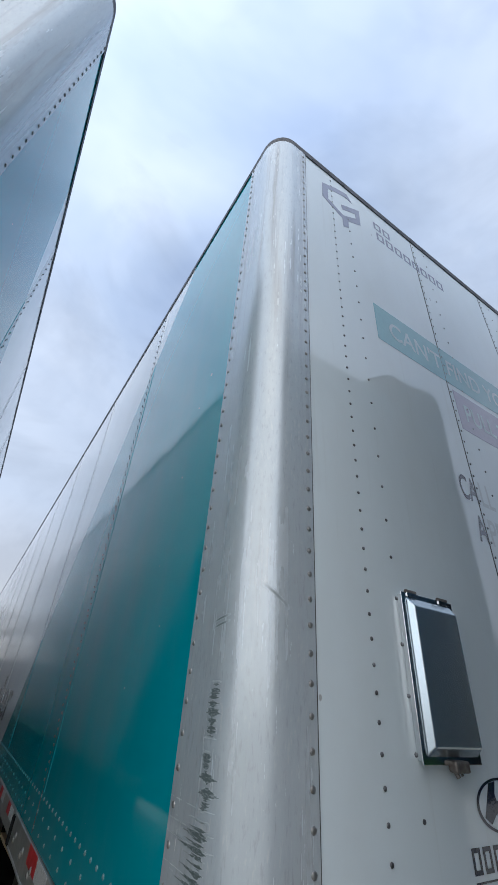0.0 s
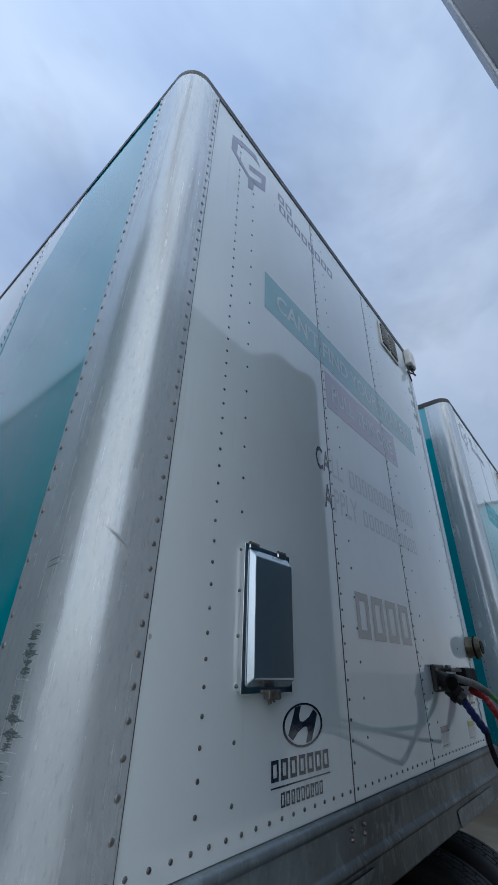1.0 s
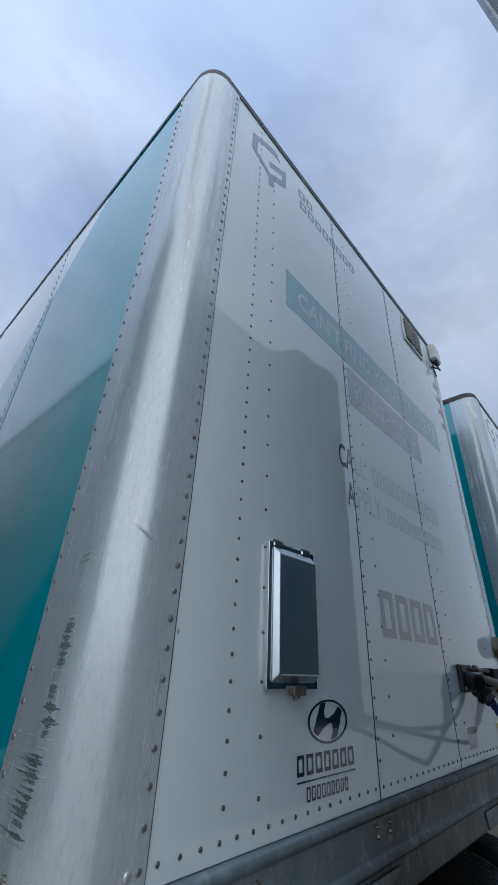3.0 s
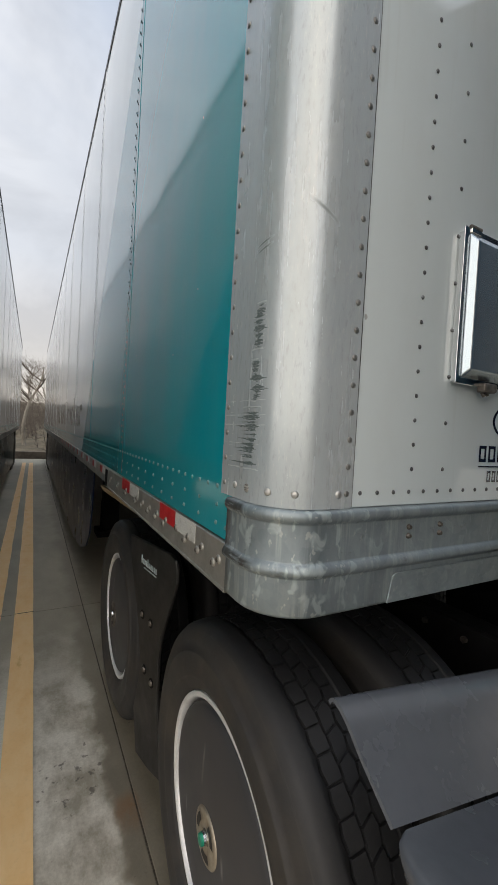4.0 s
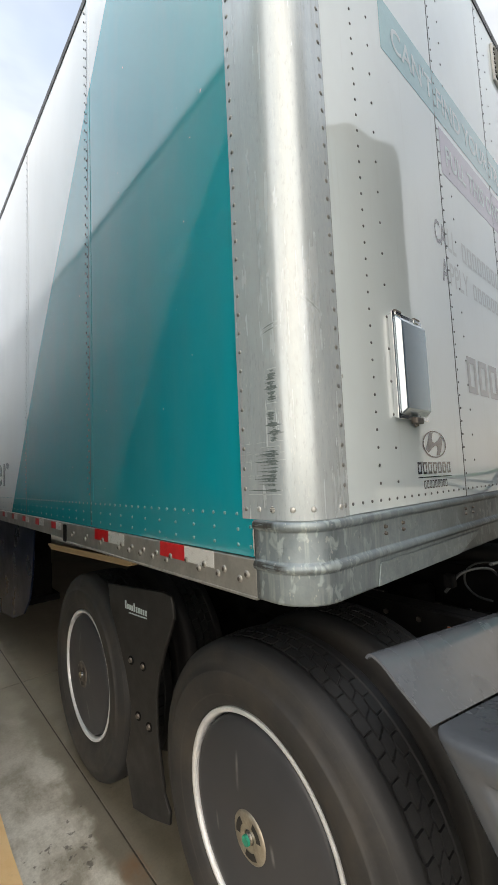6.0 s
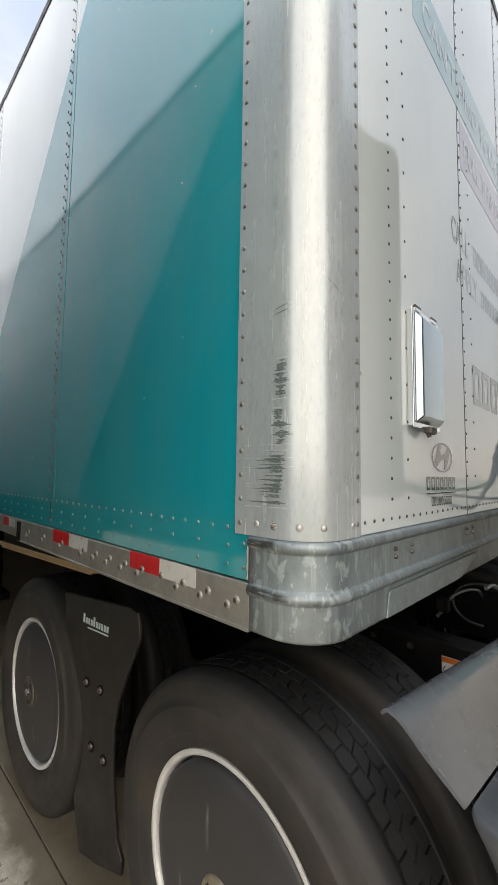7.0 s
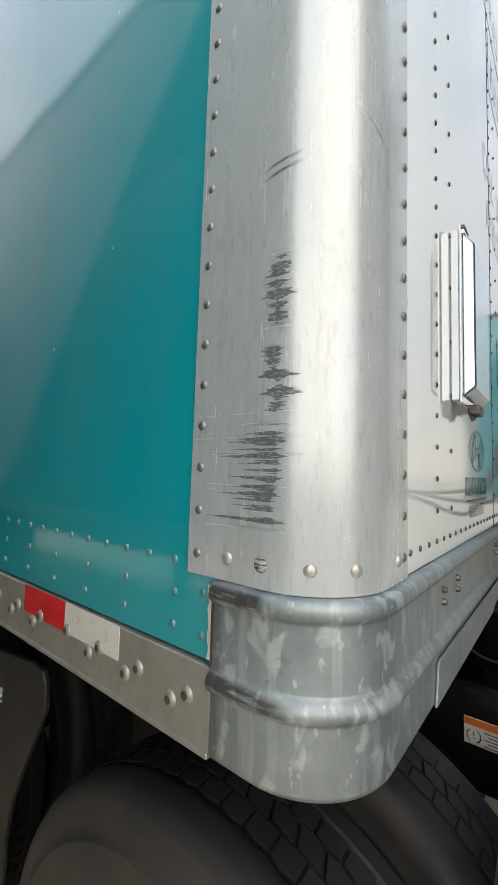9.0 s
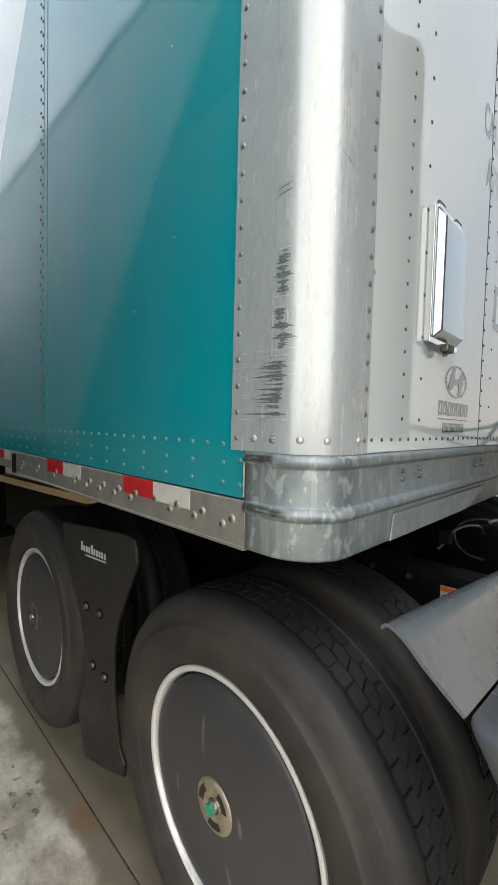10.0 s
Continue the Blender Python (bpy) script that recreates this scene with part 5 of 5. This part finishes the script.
def wheel(at, side, name="wheel", capped=True):
    """Dual wheel, outer face to -x (side 1) or +x (side -1)."""
    w = new(name)
    w.parent = tractor
    w.matrix_local = Matrix.Translation(at) @ Matrix.Diagonal((side, 1, 1, 1))
    part("tyre", TYRE, None, w, "worn black tyre with blocked tread")
    inner = part("tyre", TYRE, None, w)
    inner.location = (0.325, 0, 0)
    part("rim", RIM, None, w, "bright metal rim edge")
    part("wheel_cover", COVER, None, w, "flat charcoal aerodynamic wheel cover")
    bm = lathe([(-0.1335, 0.018), (-0.1380, 0.019), (-0.1400, 0.026), (-0.1400, 0.060), (-0.1370, 0.064), (-0.1335, 0.065)], 48)
    part("hub_plate", bm, M_HUB if capped else M_LATCH, w, "cast metal hub plate", smooth=True)
    for a in (20, 140, 260):
        bm = bmesh.new()
        rows = [[(-0.1412, r * math.cos(radians(a + d)), r * math.sin(radians(a + d))) for r in (0.034, 0.052)] for d in range(-28, 29, 7)]
        part("slot", grid_mesh(rows, bm=bm), M_BLACK, w)
    part("hub_cap", rod((-0.134, 0, 0), (-0.147, 0, 0), 0.017, 16, 0.015), M_CHROME, w)
    if not capped:
        return w
    part("cap", rod((-0.147, 0, 0), (-0.154, 0, 0), 0.0145, 6, 0.0135), M_GREEN, w, "green plastic cap")
    return w


for y in (0.300, 1.620):
    wheel((0.181, y, 0.5), 1, capped=y < 1)
    wheel((WIDTH - 0.181, y, 0.5), -1)
    part("axle", rod((0.3, y, 0.5), (2.3, y, 0.5), 0.09, 16), M_FRAME, tractor)
for x in (0.86, 1.66):
    part("chassis_rail", box((x, -0.06, 0.72), (x + 0.08, 2.4, 0.955), 0.008), M_FRAME, tractor)
    part("chassis_rail", box((x, -4.0, 0.45), (x + 0.08, -0.055, 0.69), 0.008), M_FRAME, tractor)
for y in (-0.55, 0.95, 2.3):
    part("cross_member", box((0.94, y, 0.76 if y > 0 else 0.47), (1.66, y + 0.1, 0.93 if y > 0 else 0.67), 0.008), M_FRAME, tractor)
part("fifth_wheel", box((0.85, 0.45, 0.955), (1.75, 1.45, 1.17), 0.02), M_FRAME, tractor)
part("air_tank", rod((0.62, -0.75, 0.66), (0.62, 0.0, 0.66), 0.12, 24), M_FRAME, tractor)
tube([(0.98, 0.12, 0.99), (1.0, 0.10, 1.02), (1.09, 0.10, 1.045), (1.27, 0.10, 1.035), (1.45, 0.10, 1.0), (1.60, 0.12, 0.94)], 0.006, "air_line", M_LINEG, tractor, "thin grey coiled air line")
tube([(1.1, -0.02, 1.10), (1.3, 0.0, 1.07), (1.5, 0.02, 1.0), (1.7, 0.05, 0.9)], 0.007, "air_line", M_LINEG, tractor)
tube([(1.25 + 0.05 * math.sin(a / 2), 0.04 + 0.105 * math.cos(a), 0.995 + 0.075 * math.sin(a)) for a in [radians(-100 + 30 * k) for k in range(12)]], 0.0045, "air_line", M_LINEG, tractor, "looped thin grey air line")
part("hose_clip", box((0.945, 0.07, 1.02), (0.985, 0.11, 1.07), 0.006), M_FRAME, tractor)
for y, z in ((0.16, 0.915), (0.30, 0.915), (0.30, 0.82)):
    part("chassis_bolt", rod((0.830, y, z), (0.820, y, z), 0.011, 6), M_LATCH, tractor)
for y in (0.30, 1.62):
    for x in (0.98, 1.52):
        part("air_spring", lathe([(-0.14, 0.0), (-0.14, 0.10), (-0.10, 0.13), (0.0, 0.12), (0.10, 0.13), (0.14, 0.10), (0.14, 0.0)], 24), M_FRAME, tractor, smooth=True).matrix_local = Matrix.Translation((x, y + 0.25, 0.72)) @ Matrix.Rotation(radians(90), 4, "Y")
    part("axle_housing", box((0.98, y - 0.22, 0.32), (1.52, y + 0.22, 0.72), 0.12, 4), M_FRAME, tractor)
    part("trailing_arm", box((0.72, y - 0.10, 0.46), (0.82, y + 0.62, 0.60), 0.02), M_FRAME, tractor)
part("gusset_plate", box((0.830, -0.05, 0.74), (0.858, 0.42, 0.955), 0.004, 1), M_FRAME, tractor)
warn = part("warning_label", box((0.8275, -0.045, 0.850), (0.8295, 0.054, 0.914)), M_LABEL, tractor, "white warning label with an orange header")
part("header", box((0.8262, -0.044, 0.896), (0.8276, 0.053, 0.913)), M_ORANGE, warn)
for k in range(5):
    part("print_line", box((0.8265, -0.041, 0.854 + 0.008 * k), (0.8276, 0.010 - 0.008 * (k % 2), 0.8565 + 0.008 * k)), M_GREYV, warn)
for k in (0, 1):
    rows = [[(0.8266, 0.032 + r * math.cos(a), 0.872 + r * math.sin(a)) for r in (0.0145, 0.0165)] for a in [radians(180 * k - 60 + 12 * i) for i in range(11)]]
    part("tyre_symbol", grid_mesh(rows), M_NAVY, warn)
part("mark_stroke", box((0.8265, 0.031, 0.871), (0.8276, 0.033, 0.882)), M_NAVY, warn)
part("mark_dot", box((0.8265, 0.031, 0.865), (0.8276, 0.033, 0.8675)), M_NAVY, warn)
# fairing between the drive wheels
mid = [(1.24, 1.030), (0.79, 1.056), (0.742, 1.046), (0.727, 1.02), (0.722, 0.965), (0.755, 0.90), (0.80, 0.82), (0.845, 0.73), (0.868, 0.64), (0.866, 0.50), (0.840, 0.37), (0.828, 0.325), (0.826, 0.295), (0.785, 0.245), (0.79, 0.20), (0.93, 0.165), (1.065, 0.145),
       (1.115, 0.31), (1.075, 0.45), (1.068, 0.55), (1.105, 0.68), (1.16, 0.80), (1.22, 0.92)]
FAIR_AT = Matrix(((1, -0.13, 0, 0.208), (0, 1, 0, 0), (0, 0, 1, 0), (0, 0, 0, 1)))


def fair_part(name, bm, mat, parent, label=""):
    """A piece of the fairing, built on the plane x = 0 and leaned in towards the front."""
    bmesh.ops.transform(bm, verts=bm.verts, matrix=FAIR_AT)
    return part(name, bm, mat, parent, label)


bm = sheet([(-(a + 0.16 * max(0.0, 1.0 - a)), b) for a, b in mid], 0.014, bevel=0.004)
bmesh.ops.transform(bm, verts=bm.verts, matrix=FLAT_SIDE)
fair = fair_part("wheel_fairing", bm, M_BLACK, tractor, "matt black moulded fairing between the wheels")
for y, z in ((1.058, 0.738), (0.971, 0.736), (1.012, 0.528), (0.937, 0.512)):
    fair_part("fairing_bolt", rod((-0.014, y, z), (-0.022, y, z), 0.012, 10, 0.009), M_LATCH, fair)
    fair_part("bolt_washer", rod((-0.0138, y, z), (-0.0160, y, z), 0.019, 14), M_FRAME, fair)
for k in range(10):
    y, z = 1.098 - 0.0165 * k, 0.946 - 0.0005 * k
    fair_part("mark_block", box((-0.0152, y - 0.011, z), (-0.0144, y, z + (0.034 if k in (0, 4) else 0.022))), M_PALE, fair)
fair_part("mark_stroke", box((-0.0152, 0.938, 0.930), (-0.0144, 1.068, 0.935)), M_PALE, fair)
# grey tail fairing ahead of the drive wheel
# sloping quarter fender: a rolled top lip, then a flat panel down to the deck
rows = []
for k in range(17):
    f = k / 9
    x = 0.058 + 0.772 * f
    yt, zt = -0.117 + 0.037 * f, 1.109 - 0.130 * f
    yb, zb = -0.241 + 0.037 * f, 1.014 - 0.185 * f
    rows.append([(x, yt + 0.016, zt - 0.012), (x, yt + 0.012, zt - 0.005), (x, yt + 0.006, zt - 0.001), (x, yt, zt), (x, yt - 0.014, zt - 0.005), (x, yt - 0.028, zt - 0.014), (x, yt - 0.040, zt - 0.0245), (x, yt * 0.5 + yb * 0.5 - 0.001, zt * 0.5 + zb * 0.5 + 0.001), (x, yb, zb)])
bm = grid_mesh(rows)
bmesh.ops.recalc_face_normals(bm, faces=bm.faces)
if sum(f.normal.y * f.calc_area() for f in bm.faces) > 0:
    bmesh.ops.reverse_faces(bm, faces=bm.faces)
bmesh.ops.solidify(bm, geom=bm.faces, thickness=0.006)
bmesh.ops.recalc_face_normals(bm, faces=bm.faces)
part("quarter_fender", bm, M_CAB, tractor, "grey sloping fender panel with a rolled top lip", smooth=True)
# side fairing under it: a sloping deck and an outer face with a rounded rear edge
rows = []


def rear_edge(z):
    return -0.244 - 0.55 * max(-0.02, min(0.3, 1.0 - z))


def ease(u):
    u = max(0.0, min(1.0, u))
    return u * u * (3 - 2 * u)


for run in (0.0, 0.006, 0.016, 0.034, 0.055, 0.072, 0.078, 0.084, 0.090, 0.12, 0.20, 0.40, 0.80, 1.35):
    x = 0.066 - 0.046 * min(1.0, run / 0.12) ** 0.5 - 0.02 * max(0.0, min(1.0, (run - 0.12) / 0.7))
    zt = 1.008 + 0.16 * min(run, 0.2) + 0.06 * max(0.0, min(run - 0.2, 0.5))
    y = rear_edge(1.0) - run
    row = [(1.35, y + 0.06, zt - 0.30), (0.82, y + 0.036, zt - 0.185), (0.40, y + 0.016, zt - 0.080), (x + 0.05, y + 0.002, zt - 0.010), (x + 0.012, y, zt - 0.001), (x + 0.003, y, zt - 0.006)]
    for drop in (0.014, 0.030, 0.044, 0.049, 0.054, 0.059, 0.09, 0.15, 0.25, 0.40, 0.64):
        sunk = 0.018 * ease((drop - 0.044) / 0.015) * ease((run - 0.072) / 0.018)
        row.append((x + sunk, rear_edge(zt - drop) - run, zt - drop))
    rows.append(row)
bm = grid_mesh(rows)
bmesh.ops.recalc_face_normals(bm, faces=bm.faces)
if sum(f.normal.x * f.calc_area() for f in bm.faces if abs(f.normal.x) > 0.8) > 0:
    bmesh.ops.reverse_faces(bm, faces=bm.faces)
bmesh.ops.solidify(bm, geom=bm.faces, thickness=0.012)
bmesh.ops.recalc_face_normals(bm, faces=bm.faces)
part("chassis_fairing", bm, M_CAB, tractor, "grey painted side fairing with a flat deck", smooth=True)
# sleeper cab with side extenders
part("sleeper_body", box((0.10, -3.6, 0.9), (2.47, -1.26, 3.88), 0.10, 4), M_CABSIDE, tractor, "slate grey sleeper body")
part("rear_panel", box((0.19, -1.27, 1.0), (2.38, -1.252, 4.38), 0.006, 2), M_CABBACK, tractor, "dark back panel of the sleeper")
part("roof_fairing", box((0.19, -3.6, 3.5), (2.38, -1.27, 4.40), 0.14, 4), M_CABSIDE, tractor)


def extender(x, lift, back, tip):
    """Side extender: a lower panel, an upper one over a sloping groove, and a black flap behind its top."""
    at = Matrix.Translation((x, 0, 0)) @ FLAT_SIDE
    slope = 0.48 * (1.5 + back)
    e = part("side_extender", sheet([(1.5, 1.35), (1.5, lift - slope), (-back, lift), (-back, 1.35)], 0.026, bevel=0.004), M_CABSIDE, tractor, "grey cab side extender")
    e.matrix_local = at
    set_in(part("edge_strip", box((x - 0.027, back - 0.002, 1.352), (x + 0.001, back + 0.004, lift + 0.80), 0.002, 1), M_CABEDGE, e), at)
    set_in(part("groove", box((x - 0.016, -1.5, 2.70), (x - 0.006, back - 0.004, lift + 0.10)), M_FRAME, e), at)
    top = part("upper_panel", sheet([(1.5, lift - slope + 0.013), (1.5, lift + 0.85), (-back, lift + 0.85), (-back, lift + 0.013)], 0.026, bevel=0.004), M_CABSIDE, tractor, "grey upper extender panel")
    top.matrix_local = at
    flap = part("extender_flap", sheet([(0.1 - back, lift - 0.06), (0.1 - back, lift + 0.8), (-back, lift + 0.8), (-tip + 0.012, lift + 0.42), (-tip, lift + 0.13), (-back - 0.004, lift - 0.045)], 0.012, bevel=0.003), M_BLACK, tractor, "black flexible flap behind the extender")
    flap.matrix_local = Matrix.Translation((x + 0.016, 0, 0)) @ FLAT_SIDE


extender(0.075, 3.088, -0.818, -0.782)
flank = part("side_extender", sheet([(-a, b) for a, b in ((-1.6, 1.35), (-0.835, 1.35), (-0.835, 4.03), (-0.845, 4.13), (-0.875, 4.22), (-0.93, 4.295), (-1.02, 4.37), (-1.10, 4.46), (-1.168, 4.60), (-1.28, 4.74), (-1.6, 4.90))], 0.035, bevel=0.004), M_FLANK, tractor, "dark inner face of a cab side extender")
flank.matrix_local = Matrix.Translation((2.40, 0, 0)) @ FLAT_SIDE
for ya, za, yb, zb in ((-0.90, 3.66, -1.20, 3.86), (-0.96, 3.52, -1.20, 3.80)):
    set_in(part("crease", rod((2.364, ya, za), (2.364, yb, zb), 0.004, 6), M_SEAM, flank), Matrix.Translation((2.40, 0, 0)) @ FLAT_SIDE)

# ---- timber under the side rail ----
laths = thing("timber_laths", "pale timber laths wedged under the side rail", "timber")
for k in range(3):
    bm = bmesh.new()
    rows = [[(x, y, z0 + dz) for x, dz in ((0.035 + 0.012 * k, 0.0), (0.035 + 0.012 * k, 0.013), (0.075 + 0.012 * k, 0.013), (0.075 + 0.012 * k, 0.0))] for y, z0 in ((0.98 + 0.05 * k, 1.152 - 0.014 * k), (2.2 + 0.02 * k, 1.105 - 0.016 * k))]
    grid_mesh(rows, closed=True, bm=bm)
    bmesh.ops.holes_fill(bm, edges=[e for e in bm.edges if e.is_boundary])
    bmesh.ops.recalc_face_normals(bm, faces=bm.faces)
    part("lath", bm, M_WOOD, laths)

# ---- far end of the yard ----
barrier = tagged(part("barrier", box((-14, 17.3, 0), (14, 17.55, 0.28), 0.02), M_TWIG), "low dark timber barrier along the yard's edge", "barrier", kind="structure")
bm = bmesh.new()
rows = []
for j in range(40):
    y = 18 + 1.6 * j
    row = []
    for i in range(60):
        x = -60 + i * 2.0
        z = 0.02 + max(0, (y - 19)) * 0.075 + 0.5 * noise.noise((x * 0.12, y * 0.12, 0)) * min(1, (y - 18) / 8) + 0.12 * noise.noise((x * 0.9, y * 0.9, 4)) * min(1, (y - 18) / 3)
        row.append((x, y, z))
    rows.append(row)
hill = tagged(part("hillside", grid_mesh(rows), M_HILL, smooth=True), "brown winter grass slope behind the yard", "hill", kind="structure")


def tree(at, height, seed, lean=0.0, bend=(), group="bare trees"):
    rnd = random.Random(seed)
    t = thing("bare_tree", "leafless winter tree with a pale trunk", "tree", at, group)
    trunk, crown = bmesh.new(), bmesh.new()

    def grow(p, d, length, r, depth, bm):
        steps = 5 if depth == 0 else 3
        pts, rad = [p], [r]
        for k in range(steps):
            d = (d + Vector((rnd.uniform(-1, 1), rnd.uniform(-1, 1), rnd.uniform(-0.2, 0.6))) * 0.22).normalized()
            p = p + d * (length / steps)
            pts.append(p)
            rad.append(r * (1 - 0.45 * (k + 1) / steps))
        for a, b, ra, rb in zip(pts, pts[1:], rad, rad[1:]):
            rod(a, b, ra, 7 if depth < 2 else 4, rb, bm)
        if depth >= 4:
            return
        n = 6 if depth == 0 else 4
        for k in range(n):
            u = rnd.uniform(0.35, 1.0) if depth == 0 else rnd.uniform(0.25, 1.0)
            i = min(int(u * steps), steps - 1)
            q = pts[i].lerp(pts[i + 1], u * steps - i)
            a = rnd.uniform(0, 6.28)
            nd = (d * 0.5 + Vector((math.cos(a), math.sin(a), rnd.uniform(0.1, 0.8))) * 0.8).normalized()
            grow(q, nd, length * rnd.uniform(0.45, 0.65), rad[i] * 0.5, depth + 1, crown)

    if bend:
        pts = [Vector(p) for p in bend]
        for k, (a, b) in enumerate(zip(pts, pts[1:])):
            rod(a, b, 0.10 - 0.011 * k, 9, 0.10 - 0.011 * (k + 1), trunk)
        for k in range(9):
            q = pts[4 + k % 3]
            a = rnd.uniform(0, 6.28)
            grow(q, Vector((math.cos(a) * 0.8, math.sin(a) * 0.8, rnd.uniform(0.3, 1.0))).normalized(), rnd.uniform(0.9, 1.5), 0.035, 1, crown)
    else:
        grow(Vector((0, 0, -0.2)), Vector((lean, 0, 1)).normalized(), height * 0.6, height * 0.014, 0, trunk)
    part("trunk", trunk, M_BARK, t, smooth=True)
    part("crown", crown, M_TWIG, t, "bare twigs")
    return t


tree((-0.72, 22, 0.2), 5.0, 3, bend=((0, 0, -0.2), (-0.05, 0, 0.5), (-0.07, 0, 1.1), (0.02, 0, 1.7), (0.18, 0, 2.3), (0.45, 0, 2.8), (0.65, 0, 3.3), (0.74, 0, 4.0)))
tree((0.5, 27, 0.6), 5.2, 11, -0.05)
tree((-2.4, 30, 0.8), 5.6, 17)
tree((-0.9, 36, 1.3), 6.2, 23, 0.03)

rnd = random.Random(5)
verts, faces = [], []


def stick(a, b, ra, rb):
    d = (b - a).normalized()
    u = d.cross(Vector((0.3, 0.9, 0.2))).normalized()
    v = d.cross(u)
    k = len(verts)
    for p, r in ((a, ra), (b, rb)):
        for i in range(3):
            verts.append(p + r * (math.cos(2.094 * i) * u + math.sin(2.094 * i) * v))
    for i in range(3):
        faces.append((k + i, k + (i + 1) % 3, k + 3 + (i + 1) % 3, k + 3 + i))


for _ in range(620):
    x, y = rnd.uniform(-9, 9), rnd.uniform(20, 46)
    base = Vector((x, y, max(0, y - 19) * 0.075 - 0.2))
    tall = rnd.uniform(0.9, 2.6)
    top = base + Vector((rnd.uniform(-0.5, 0.5), rnd.uniform(-0.4, 0.4), tall))
    stick(base, top, 0.010 + 0.006 * tall, 0.006)
    for _ in range(14):
        q = base.lerp(top, rnd.uniform(0.1, 1.0))
        e = q + Vector((rnd.uniform(-1, 1), rnd.uniform(-0.7, 0.7), rnd.uniform(0.0, 0.8))) * rnd.uniform(0.2, 0.7)
        stick(q, e, 0.010, 0.005)
        for _ in range(2):
            w = q.lerp(e, rnd.uniform(0.3, 1.0))
            stick(w, w + Vector((rnd.uniform(-1, 1), rnd.uniform(-0.6, 0.6), rnd.uniform(-0.1, 0.8))) * 0.3, 0.007, 0.004)
me = bpy.data.meshes.new("brushwood")
me.from_pydata([tuple(v) for v in verts], [], faces)
me.materials.append(M_TWIG)
tagged(new("brushwood", me), "leafless brown brushwood covering the slope", "bushes", kind="stuff")
